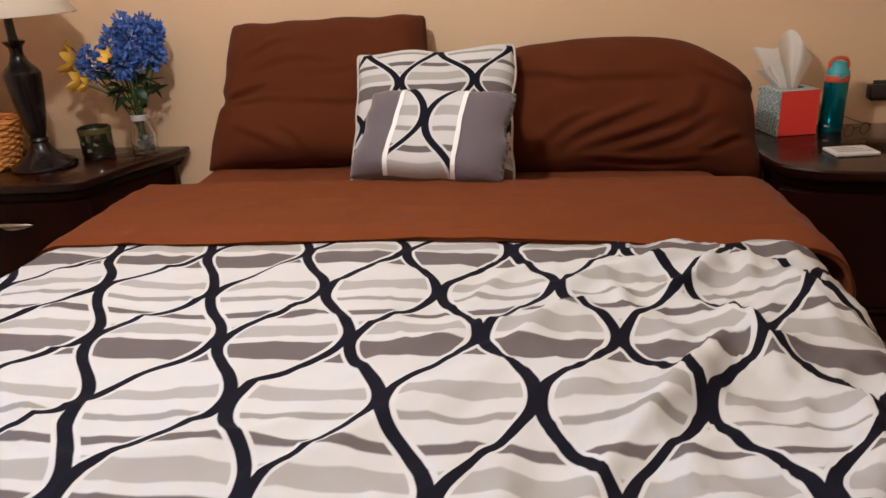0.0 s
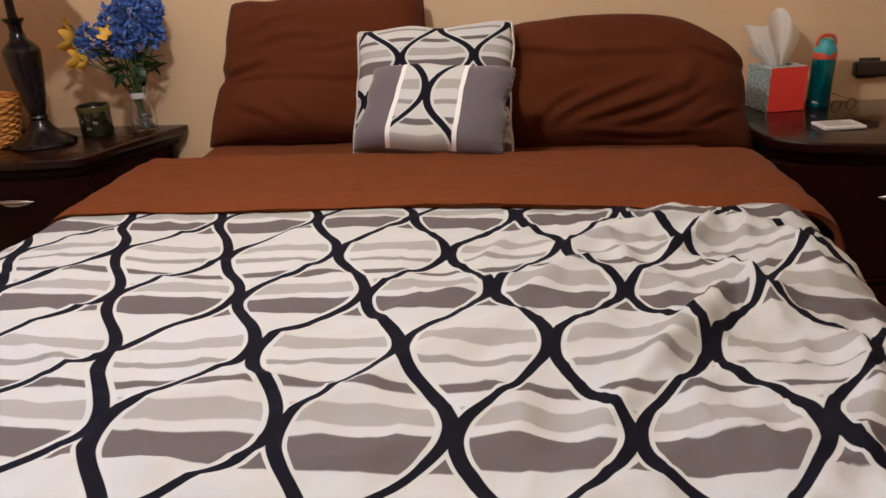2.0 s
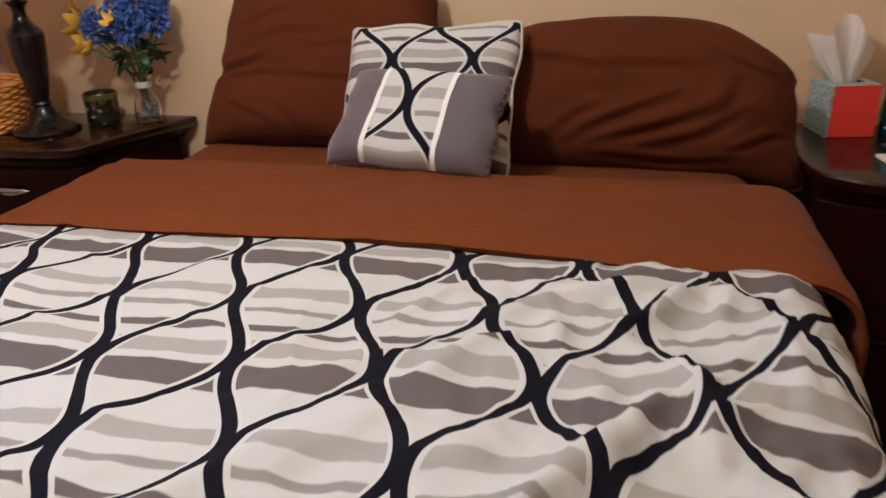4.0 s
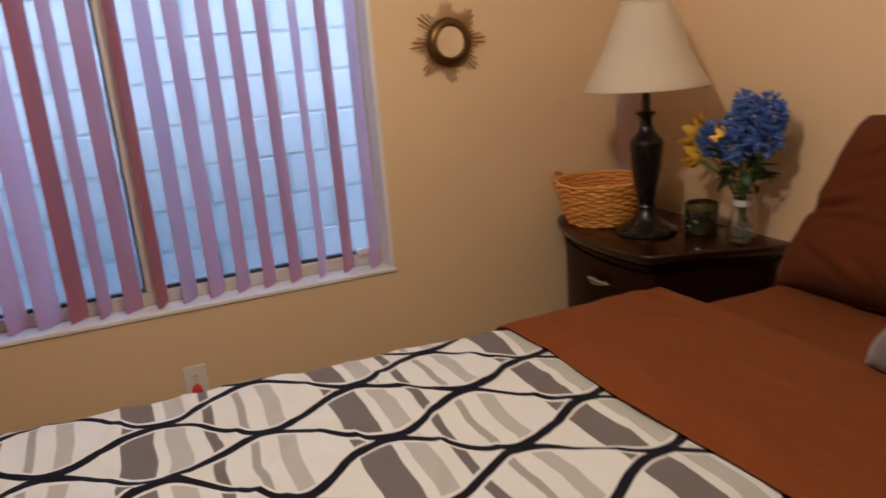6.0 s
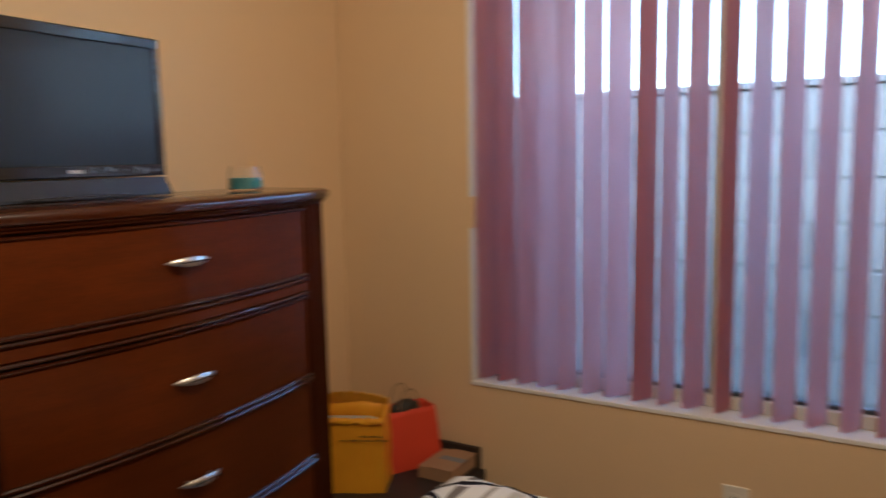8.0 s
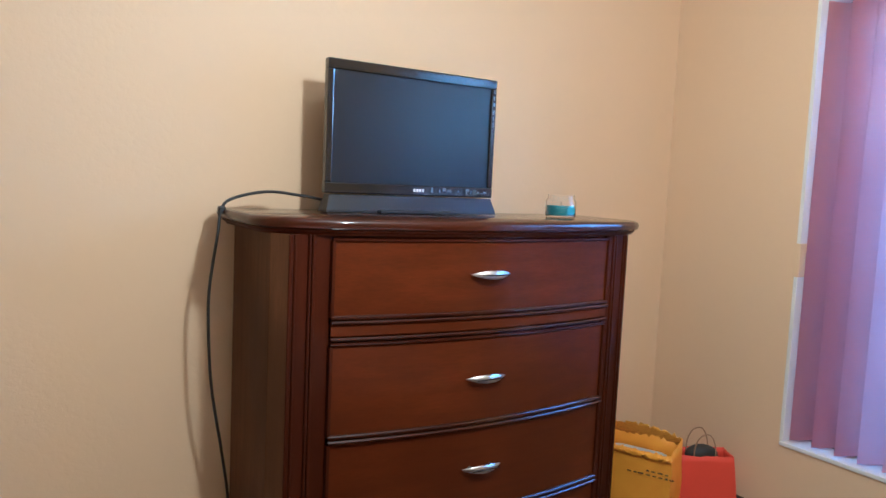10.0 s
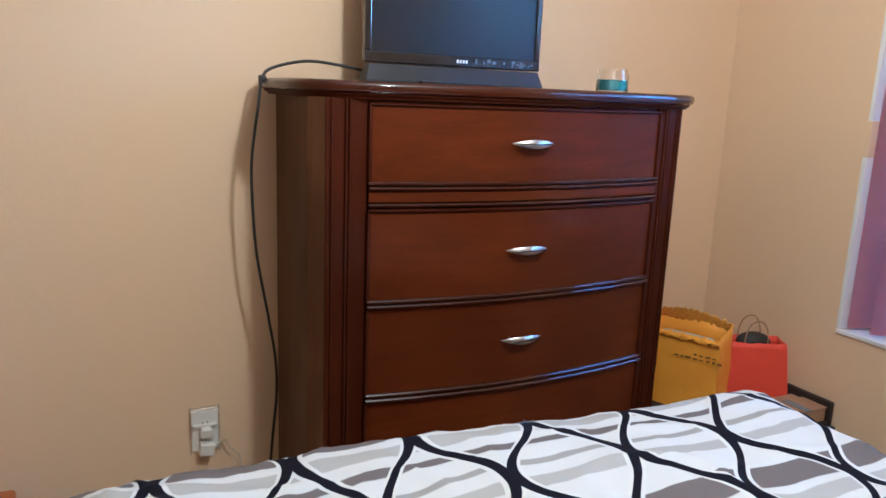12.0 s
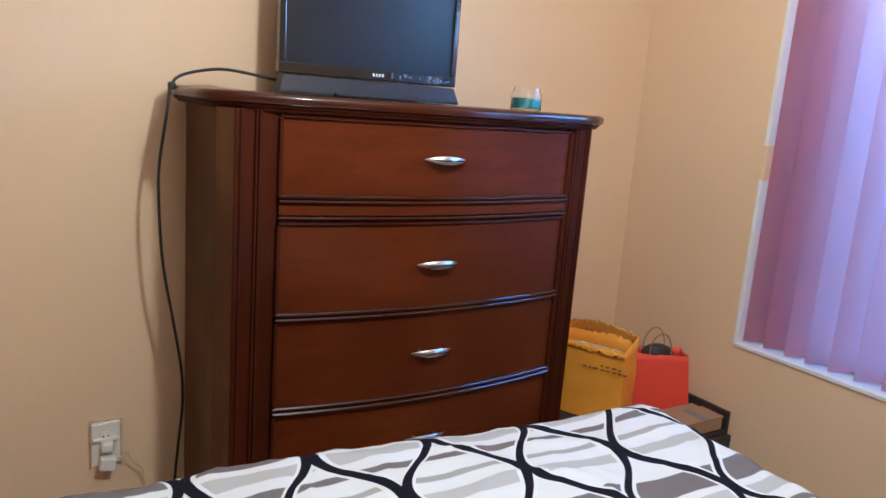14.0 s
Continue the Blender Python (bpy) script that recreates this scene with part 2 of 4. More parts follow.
M_GLITTER = glitter()
M_SWIRL = mottled()
M_SLAT = translucent("mauve_vinyl_slat", (.66, .43, .43), .82, .5, tint=(1, .68, .645))
M_SHADE = translucent("ivory_lampshade", (.78, .70, .58), .3, .8, tint=(.8, .7, .5))
M_FOIL = foil()
M_PAPER = translucent("soft_white_tissue", (.92, .91, .89), .30, .9, .02)
M_POLY = translucent("white_bag_lining", (.75, .73, .70), .3)


# ---- mesh helpers ----
def part(name, bm, material, parent=None, label="", smooth=None):
    """One mesh object from a bmesh, under a thing or a part."""
    me = bpy.data.meshes.new(name)
    bmesh.ops.recalc_face_normals(bm, faces=bm.faces)
    if smooth is not None:
        for f in bm.faces:
            f.smooth = True
        for e in bm.edges:
            e.smooth = not (len(e.link_faces) == 2 and e.calc_face_angle(0) > radians(smooth))
    bm.to_mesh(me)
    bm.free()
    for m in (material if isinstance(material, (list, tuple)) else [material]):
        me.materials.append(m)
    ob = new(name, me)
    if parent:
        ob.parent = parent
    if label:
        ob["label"] = label
    return ob


def thing(name, label, category, place=(0, 0, 0), turn=0, group=""):
    e = new(name)
    e.empty_display_size = .05
    e.matrix_basis = pose(*place, 0, 0, turn)
    return tagged(e, label, category, group)


def box(a, b, bevel=.004, segments=2):
    bm = bmesh.new()
    bmesh.ops.create_cube(bm, size=1)
    for v in bm.verts:
        v.co = Vector([a[i] + (v.co[i] + .5) * (b[i] - a[i]) for i in range(3)])
    if bevel:
        bmesh.ops.bevel(bm, geom=bm.edges[:], offset=bevel, segments=segments, affect='EDGES', profile=.5)
    return bm


def moved(bm, m):
    bm.transform(m)
    return bm


def joined(*bms):
    out = bmesh.new()
    for b in bms:
        me = bpy.data.meshes.new("tmp")
        b.to_mesh(me)
        b.free()
        out.from_mesh(me)
        bpy.data.meshes.remove(me)
    return out


def lathe(profile, n=40, centre=(0, 0)):
    """A turned body from (radius, height) pairs."""
    bm = bmesh.new()
    rings = []
    for r, z in profile:
        if r < 1e-5:
            rings.append([bm.verts.new((centre[0], centre[1], z))])
        else:
            rings.append([bm.verts.new((centre[0] + r * math.cos(2 * math.pi * i / n), centre[1] + r * math.sin(2 * math.pi * i / n), z)) for i in range(n)])
    for a, b in zip(rings, rings[1:]):
        for i in range(n):
            j = (i + 1) % n
            if len(a) == 1 and len(b) > 1:
                bm.faces.new((a[0], b[i], b[j]))
            elif len(b) == 1 and len(a) > 1:
                bm.faces.new((a[i], a[j], b[0]))
            elif len(a) > 1:
                bm.faces.new((a[i], a[j], b[j], b[i]))
    return bm


def curve_points(pts, steps=8):
    """A smooth run through the points (Catmull-Rom)."""
    p = [Vector(q) for q in pts]
    p = [p[0] * 2 - p[1]] + p + [p[-1] * 2 - p[-2]]
    out = []
    for i in range(1, len(p) - 2):
        for k in range(steps):
            t = k / steps
            out.append(.5 * (2 * p[i] + (p[i + 1] - p[i - 1]) * t + (2 * p[i - 1] - 5 * p[i] + 4 * p[i + 1] - p[i + 2]) * t * t + (3 * p[i] - p[i - 1] - 3 * p[i + 1] + p[i + 2]) * t ** 3))
    out.append(p[-2])
    return out


def tube(pts, r, n=8, steps=8, ends=True, taper=None):
    run = curve_points(pts, steps) if steps else [Vector(q) for q in pts]
    bm = bmesh.new()
    rings, side = [], None
    for i, q in enumerate(run):
        d = (run[min(i + 1, len(run) - 1)] - run[max(i - 1, 0)]).normalized()
        if side is None:
            side = d.orthogonal().normalized()
        side = (side - d * side.dot(d)).normalized()
        up = d.cross(side)
        rr = r if taper is None else r + (taper - r) * i / (len(run) - 1)
        rings.append([bm.verts.new(q + (side * math.cos(2 * math.pi * k / n) + up * math.sin(2 * math.pi * k / n)) * rr) for k in range(n)])
    for a, b in zip(rings, rings[1:]):
        for i in range(n):
            bm.faces.new((a[i], a[(i + 1) % n], b[(i + 1) % n], b[i]))
    if ends:
        bm.faces.new(rings[0])
        bm.faces.new(rings[-1])
    return bm


def prism(outline, levels):
    """A body with the plan outline, stacked from (height, inset) pairs: its edge profile."""
    n = len(outline)
    cx, cy = sum(p[0] for p in outline) / n, sum(p[1] for p in outline) / n
    P = [Vector((x, y)) for x, y in outline]
    area = sum(P[i].x * P[(i + 1) % n].y - P[(i + 1) % n].x * P[i].y for i in range(n))
    if area < 0:
        P.reverse()
    nor = []
    for i in range(n):
        e0, e1 = (P[i] - P[i - 1]).normalized(), (P[(i + 1) % n] - P[i]).normalized()
        m = Vector((-(e0.y + e1.y), e0.x + e1.x))
        m.normalize()
        nor.append(m / max(.5, m.dot(Vector((-e0.y, e0.x)))))
    bm = bmesh.new()
    rings = [[bm.verts.new((*(P[i] + nor[i] * inset), z)) for i in range(n)] for z, inset in levels]
    for a, b in zip(rings, rings[1:]):
        for i in range(n):
            bm.faces.new((a[i], a[(i + 1) % n], b[(i + 1) % n], b[i]))
    bm.faces.new(rings[0])
    bm.faces.new(rings[-1])
    return bm


def grid(nu, nv, f, uv=None):
    """A sheet from f(u, v), u and v from 0 to 1; uv gives the cloth's own map in metres."""
    bm = bmesh.new()
    vs = [[bm.verts.new(f(i / nu, j / nv)) for j in range(nv + 1)] for i in range(nu + 1)]
    lay = bm.loops.layers.uv.new("cloth") if uv else None
    for i in range(nu):
        for j in range(nv):
            fc = bm.faces.new((vs[i][j], vs[i + 1][j], vs[i + 1][j + 1], vs[i][j + 1]))
            fc.smooth = True
            if uv:
                for lp, (a, b) in zip(fc.loops, ((i, j), (i + 1, j), (i + 1, j + 1), (i, j + 1))):
                    lp[lay].uv = uv(a / nu, b / nv)
    return bm


def fold_noise(x, y, s, seed=0.0):
    return noise.noise(Vector((x * s, y * s, seed)))


def raw(name, bm, material, parent=None, label=""):
    """Like part(), keeping the mesh's own normals and smoothing."""
    me = bpy.data.meshes.new(name)
    bm.to_mesh(me)
    bm.free()
    me.materials.append(material)
    ob = new(name, me)
    if parent:
        ob.parent = parent
    if label:
        ob["label"] = label
    return ob


def thicken(ob, depth, offset=-1):
    m = ob.modifiers.new("thickness", 'SOLIDIFY')
    m.thickness, m.offset = depth, offset
    return ob


# ---- the room ----
SOUTH, HIGH, EAST = -3.03, 2.44, 4.15
W0, W1, SILL, HEAD = -2.506, -.978, .617, 2.03

tagged(part("floor", box((-.15, SOUTH - .12, -.1), (EAST + .12, .12, 0), 0), M_CARPET), "beige cut-pile carpet floor", "floor", kind="structure")
tagged(part("ceiling", box((-.15, SOUTH - .12, HIGH), (EAST + .12, .12, HIGH + .1), 0), M_CEIL), "white textured ceiling", "ceiling", kind="structure")
tagged(part("wall_north", box((-.15, 0, 0), (EAST + .12, .12, HIGH), 0), M_WALL), "tan painted wall with orange-peel texture", "wall", kind="structure")
tagged(part("wall_south", box((-.15, SOUTH - .12, 0), (EAST + .12, SOUTH, HIGH), 0), M_WALL), "tan painted wall with orange-peel texture", "wall", kind="structure")
tagged(part("wall_east", box((EAST, SOUTH, 0), (EAST + .12, 0, HIGH), 0), M_WALL), "tan painted wall with orange-peel texture", "wall", kind="structure")
tagged(part("wall_west", joined(*[box((-.15, a, b), (0, c, d), 0) for a, b, c, d in
       ((SOUTH, 0, 0, SILL), (SOUTH, HEAD, 0, HIGH), (SOUTH, SILL, W0, HEAD), (W1, SILL, 0, HEAD))]), M_WALL),
       "tan painted wall round the window opening", "wall", kind="structure")

window = tagged(new("window_1"), "white-lined sliding window with beige aluminium frame", "window", kind="structure")
part("window_sill", box((-.148, W0 + .001, SILL - .002), (.006, W1 + .006, SILL + .012), .003), M_TRIM, window)
part("reveal", box((-.148, W0 - .001, SILL + .012), (.003, W0 + .012, HEAD), .002), M_TRIM, window, "white window reveal")
part("reveal", box((-.148, W1 - .012, SILL + .012), (.003, W1 + .002, HEAD), .002), M_TRIM, window, "white window reveal")
part("reveal", box((-.148, W0 + .012, HEAD - .012), (.002, W1 - .012, HEAD + .001), .002), M_TRIM, window, "white window reveal")
part("bracket", box((-.03, W0 - .004, 1.147), (.006, W0 + .016, 1.25), .002), M_WALL, window, "tan painted bracket on the reveal")
ym = -1.727
for a, b in (((-.135, W0 + .012, SILL + .012), (-.085, W1 - .012, SILL + .052)), ((-.135, W0 + .012, HEAD - .052), (-.085, W1 - .012, HEAD - .012)),
             ((-.135, W0 + .012, SILL + .052), (-.085, W0 + .042, HEAD - .052)), ((-.135, W1 - .042, SILL + .052), (-.085, W1 - .012, HEAD - .052)),
             ((-.13, ym - .022, SILL + .052), (-.082, ym + .022, HEAD - .052))):
    part("window_frame", box(a, b, .004), M_ALU, window)
for a, b in ((W0 + .042, ym - .022), (ym + .022, W1 - .042)):
    part("seal", joined(box((-.118, a, SILL + .052), (-.098, b, SILL + .062), .001), box((-.118, a, SILL + .062), (-.098, a + .008, HEAD - .052), .001),
                        box((-.118, b - .008, SILL + .062), (-.098, b, HEAD - .052), .001)), M_DARKSEAL, window, "dark rubber glazing seal")
    pane = part("pane", box((-.110, a + .008, SILL + .062), (-.106, b - .008, HEAD - .052), 0), M_PANE, window)
    pane.visible_shadow = False
part("latch", box((-.09, W1 - .10, SILL + .052), (-.072, W1 - .06, SILL + .075), .004), M_TRIM, window)

# vertical blinds: one hanging thing, each slat a part
blind = thing("vertical_blind", "mauve vinyl vertical blind with half-open slats", "blind")
part("headrail", box((-.065, W0 + .016, HEAD - .062), (-.02, W1 - .016, HEAD - .014), .005), M_TRIM, blind)


def slat_mesh():
    w, z0, z1 = .089, SILL + .022, HEAD - .06

    def f(u, v):
        a = (u - .5) * w
        return Vector((.007 * (1 - (2 * u - 1) ** 2), a, z0 + (z1 - z0) * v))
    bm = grid(6, 1, f)
    bmesh.ops.solidify(bm, geom=bm.faces[:], thickness=.0012)
    me = bpy.data.meshes.new("slat")
    bm.to_mesh(me)
    bm.free()
    for p in me.polygons:
        p.use_smooth = True
    me.materials.append(M_SLAT)
    return me


SLAT = slat_mesh()
rng = random.Random(4)
# each slat's room-side edge, from the window's south end, and how far it is turned open
SLATS = ((0.031, 69), (0.103, 68.5), (0.172, 63), (0.241, 61), (0.313, 66.5), (0.387, 59.5), (0.461, 48), (0.544, 60), (0.622, 69.5), (0.696, 57), (0.783, 69), (0.854, 57.5), (0.937, 55), (1.018, 57.5), (1.101, 56.5), (1.184, 54.5), (1.275, 60.5), (1.358, 52), (1.448, 50))
for off, turn in SLATS:
    ob = new("slat", SLAT)
    ob.parent = blind
    ob.matrix_basis = pose(-.003 - .0445 * math.sin(radians(turn)), W0 + off + .0445 * math.cos(radians(turn)), 0, rng.uniform(-.15, .15), rng.uniform(-.2, .2), turn)

# ---- outside ----
tagged(part("ground", box((-90, -90, -.4), (-.151, 90, -.15), 0), M_SOIL), "bare brown side-yard soil", "ground", kind="structure")
fence = tagged(new("block_wall"), "grey concrete block garden wall behind the window", "garden wall", kind="structure")
part("mortar_core", box((-1.688, -14, -.15), (-1.5035, 9, 1.655), 0), M_MORTAR, fence)
part("coping", box((-1.71, -14, 1.657), (-1.49, 9, 1.69), .006), M_BLOCK, fence)
bme = bpy.data.meshes.new("block")
bb = box((-.19, 0, 0), (0, .392, .191), .006, 1)
bb.to_mesh(bme)
bb.free()
bme.materials.append(M_BLOCK)
for r in range(9):
    for c in range(13):
        ob = new("block", bme)
        ob.parent = fence
        ob.location = (-1.50 + rng.uniform(-.002, .002), -4.6 + c * .4 + (.2 if r % 2 else 0), 1.461 - r * .2)
part("block_courses", joined(*[box((-1.69, a, 1.461 - r * .2), (-1.503, b, 1.652 - r * .2), .004, 1) for r in range(9) for a, b in ((-13.9, -4.61), (.82, 8.9))]), M_BLOCK, fence)

# ---- bed ----
BX0, BX1, BY0, BY1, TOP = .945, 2.395, -2.10, -.06, .755
bed = thing("bed", "queen mattress and box spring on a dark metal frame", "bed")
part("box_spring", box((BX0 + .02, BY0 + .06, .19), (BX1 - .02, BY1, .44), .02, 3), M_MATTRESS, bed)
part("mattress", box((BX0 + .02, BY0 + .05, .44), (BX1 - .02, BY1, .688), .05, 4), M_MATTRESS, bed)
for x in (BX0 + .12, BX1 - .12):
    for y in (BY0 + .16, BY1 - .1):
        part("leg", lathe([(0, 0), (.028, 0), (.028, .02), (.018, .03), (.018, .19), (0, .19)], 12, (x, y)), M_BLACKPL, bed)

sheet_low = raw("fitted_sheet", grid(60, 24, lambda u, v: Vector((BX0 + .0 + (BX1 - BX0) * u, -.62 + .58 * v,
                .702 + .006 * fold_noise(u * 3, v, 2.2) + .004 * fold_noise(u * 12, v * 4, 1.3) - .25 * max(0, abs(u - .5) - .475) ** 1.0 * 4))), M_SHEET)
tagged(thicken(sheet_low, .012), "smooth brown cotton fitted sheet on the mattress", "bed sheet")


def roll_off(d, r, soft=1.0):
    """How a cloth goes over an edge: arc length d past the start of the curve to (out, down)."""
    if d <= 0:
        return d, 0.0
    q = math.pi / 2 * r
    if d < q:
        a = d / r
        return r * math.sin(a), r * (1 - math.cos(a))
    return r, r + (d - q)


CREASES = [  # x, y, half length, angle, height, width
    (2.17, -1.22, .14, 62, .018, .022), (2.24, -1.20, .10, 80, .014, .02), (2.08, -1.20, .15, 40, .014, .02),
    (2.20, -1.42, .12, 110, .024, .026), (2.12, -1.50, .16, 70, .022, .028), (2.30, -1.28, .14, 100, .014, .02),
    (2.06, -1.62, .20, 62, .016, .03), (1.88, -1.23, .12, 55, .012, .022),
    (1.75, -1.62, .22, 35, .010, .035), (1.55, -1.66, .20, 25, .008, .04), (1.62, -1.86, .2, 150, .008, .03),
    (2.26, -1.64, .18, 75, .016, .028), (1.98, -1.36, .14, 48, .010, .022), (1.32, -1.60, .12, 160, .008, .02),
    (2.20, -1.82, .18, 95, .012, .026), (1.82, -1.42, .14, 20, .009, .03)]


def creases(x, y):
    z = 0
    for cx, cy, hl, ang, h, w in CREASES:
        a = radians(ang)
        dx, dy = x - cx, y - cy
        if abs(dx) > .35 or abs(dy) > .35:
            continue
        al, ac = dx * math.cos(a) + dy * math.sin(a), -dx * math.sin(a) + dy * math.cos(a)
        ac += .02 * math.sin(al * 14 + cx * 9)
        z += 1.5 * h * math.exp(-(abs(ac) / (w * .75)) ** 1.2) * max(0, 1 - (al / hl) ** 2)
    return z


def comforter():
    r = .075
    sx0, sx1 = BX0 + .055, BX1 - .055
    side, foot, head = .46, .44, -.90

    def foot_line(s):
        """The comforter lies a little askew: it reaches further at the east side."""
        return BY0 + .095 - .082 * (max(sx0, min(1.95, s)) - .95) + .22 * max(0, min(sx1, s) - 1.95)

    def f(u, v):
        s = sx0 - side + (sx1 - sx0 + 2 * side) * u
        fy = foot_line(s)
        t = fy - foot + (head - fy + foot) * v
        if s < sx0:
            o, dz = roll_off(sx0 - s, r)
            x = sx0 - o
        elif s > sx1:
            o, dz = roll_off(s - sx1, r)
            x = sx1 + o
        else:
            x, dz = s, 0
        y, dy = t, 0
        if t < fy:
            o, dy = roll_off(fy - t, r)
            y = fy - o
        flare = .055 * max(0, min(1, (-1.05 - t) / .8)) * max(0, min(1, 1 - (s - sx0) / .6))
        x -= flare
        hang = min(1, (dz + dy) / .12)
        puff = .010 * fold_noise(s, t, 3.1, 3) + .006 * fold_noise(s, t, 8, 7) + .0022 * fold_noise(s, t, 22, 1) + .0060 * (1 - abs(fold_noise(s * .7 + t * .5, t - s * .3, 6.5, 14))) ** 9 + .0030 * (1 - abs(fold_noise(s, t * .6, 11, 17))) ** 7 + .006 * (1 - abs(fold_noise(s + .4 * t, t * .7, 4.2, 6))) ** 7 * min(1, max(.15, (s - 1.3) * 1.6))
        puff += (.0045 * (1 - abs(fold_noise(s * 1.3 - t * .7, t * 1.2 + s * .4, 12, 23))) ** 5 + .0020 * fold_noise(s, t, 26, 31)) * max(.3, min(1, (s - 1.45) * 1.4))
        puff *= 1 + .8 * max(0, min(1, (s - 1.75) / .4))
        under = 1 - .8 * max(0, min(1, (t + 1.095) / .05))
        z = TOP - math.hypot(dz, dy) + (puff + creases(s, t)) * (1 - hang) * under
        wav = hang * (.016 * math.sin((s if dy > dz else t) * 19 + 2 * fold_noise(s, t, 3)) + .012 * fold_noise(s, t, 7, 2))
        if dz > 0:
            x += wav * (-1 if s < sx0 else 1) * min(1, dz / .1)
        if dy > 0:
            y -= wav * min(1, dy / .1)
        return Vector((x, y, max(.26 + .02 * math.sin(s * 9), z)))

    def uv(u, v):
        s = sx0 - side + (sx1 - sx0 + 2 * side) * u
        t = foot_line(s) - foot + (head - foot_line(s) + foot) * v
        return (-.267 + 1.0353 * (s - 1.7) - .0924 * (t + 1.3), -.0486 - .006 * (s - 1.7) + 1.0893 * (t + 1.3))
    ob = raw("comforter", grid(230, 200, f, uv), M_PRINT)
    thicken(ob, .02)
    return tagged(ob, "white, grey and black ogee-print comforter spread over the bed", "comforter")


comforter()


def turned_sheet():
    """The top sheet, folded back over the head end of the comforter."""
    r = .086
    sx0, sx1 = BX0 + .053, BX1 - .012
    side = .40

    def edge(s):
        return -1.036 - .035 * max(0, 1.7 - s) - .068 * max(0, s - 1.7) + .012 * fold_noise(s, 0, 4, 5)

    def f(u, v):
        s = sx0 - side + (sx1 - sx0 + 2 * side) * u
        t = edge(s) + (-.585 - edge(s)) * v
        if s < sx0:
            o, dz = roll_off(sx0 - s, r)
            x = sx0 - o
        elif s > sx1:
            o, dz = roll_off(s - sx1, r)
            x = sx1 + o
        else:
            x, dz = s, 0
        hang = min(1, dz / .1)
        z = TOP + .014 - .008 * math.exp(-(v / .03) ** 2) - dz - .075 * max(0, (v - .8) / .2) ** 2
        z += (1 - hang) * (.006 * fold_noise(s, t, 4, 9) + .003 * fold_noise(s * .5, t * 2, 14, 4) + .006 * (1 - abs(fold_noise(s * .8 + t * .5, t * 1.6, 5, 12))) ** 8 + creases(s, t) * .8 * min(1, v * 8 + .3) * (1 if v < .35 else .4))
        x += hang * .003 * math.sin(t * 17) * (-1 if s < sx0 else 1)
        return Vector((x, t, max(.36, z)))
    th = thing("turned_down_sheet", "plain brown cotton top sheet folded back over the comforter", "bed sheet")
    thicken(raw("sheet", grid(170, 40, f), M_SHEET, th), .010)

    def hem(u, v):
        p = f(u, v * .16)
        return p + Vector((0, -.003, .0012))
    raw("hem", grid(170, 6, hem), M_HEM, th, "brown sateen striped hem")

    def lip(u, v):
        p = f(u, .02)
        return p + Vector((0, .012 - .014 * v - .005 * math.sin(u * 40), -.008 - .004 * v))
    thicken(raw("under_fold", grid(170, 2, lip), M_SHEET, th), .004)


turned_sheet()


# ---- pillows and cushions ----
def cushion_point(u, v, w, h, t, side, seed, sharp=3.2, wrinkle=.008, sag=0.0, taper=0.0, pinch=0.0, corner=0.0, skew=0.0, blunt=.04, folds=()):
    """A stuffed case: u, v from -1 to 1 across it; side is 1 or -1."""
    e = max(0, 1 - abs(u) ** sharp) ** .55 * max(0, 1 - abs(v) ** sharp) ** .55
    pin = 1 - .06 * (1 - abs(u) ** 2) * abs(v) ** 3
    pin2 = 1 - .06 * (1 - abs(v) ** 2) * abs(u) ** 3
    x, z = u * w / 2 * pin2, v * h / 2 * pin
    x *= 1 - taper * v
    x, z = x * (1 - blunt * (u * v) ** 4), z * (1 - blunt * (u * v) ** 4)
    x += skew * z
    x *= 1 - pinch * math.exp(-((v + .12) / .10) ** 2) * abs(u) ** 4
    x += .009 * noise.noise(Vector((v * 2.6, seed, u * 1.2))) * abs(u)
    z += .010 * noise.noise(Vector((u * 2.8, seed + 4, v))) * abs(v)
    if corner:
        z -= corner * h * (max(0, u - .15) ** 2 + .25 * max(0, -u - .1) ** 2) * max(0, v) ** 1.5
    rim = min(1, (1 - max(abs(u), abs(v))) * 5)
    n = noise.noise(Vector((x * 4.5 + seed, z * 5, seed * 1.7 + side))) * wrinkle * 1.3
    n += noise.noise(Vector((x * 9 - z * 6 + seed, z * 13 + x * 5, seed))) * wrinkle * .45
    for cu, cv, half, ang, deep, wide in folds:
        a = radians(ang)
        al = ((u - cu) * math.cos(a) + (v - cv) * math.sin(a)) / half
        ac = (-(u - cu) * math.sin(a) + (v - cv) * math.cos(a) + .05 * math.sin(al * 2.2 + cu * 5)) / wide
        if abs(al) < 1:
            n += deep * (1 - al * al) * (math.exp(-(ac - .9) ** 2) - math.exp(-ac * ac) * 1.2)
    y_pin = pinch * .5 * math.exp(-((v + .12) / .07) ** 2) * max(0, -u) ** 1.5
    y = side * (t / 2 * e * (1 - .35 * sag * v) * (1 - y_pin * 4) + n * rim)
    return Vector((x, y, z - sag * .03 * (1 - u * u)))


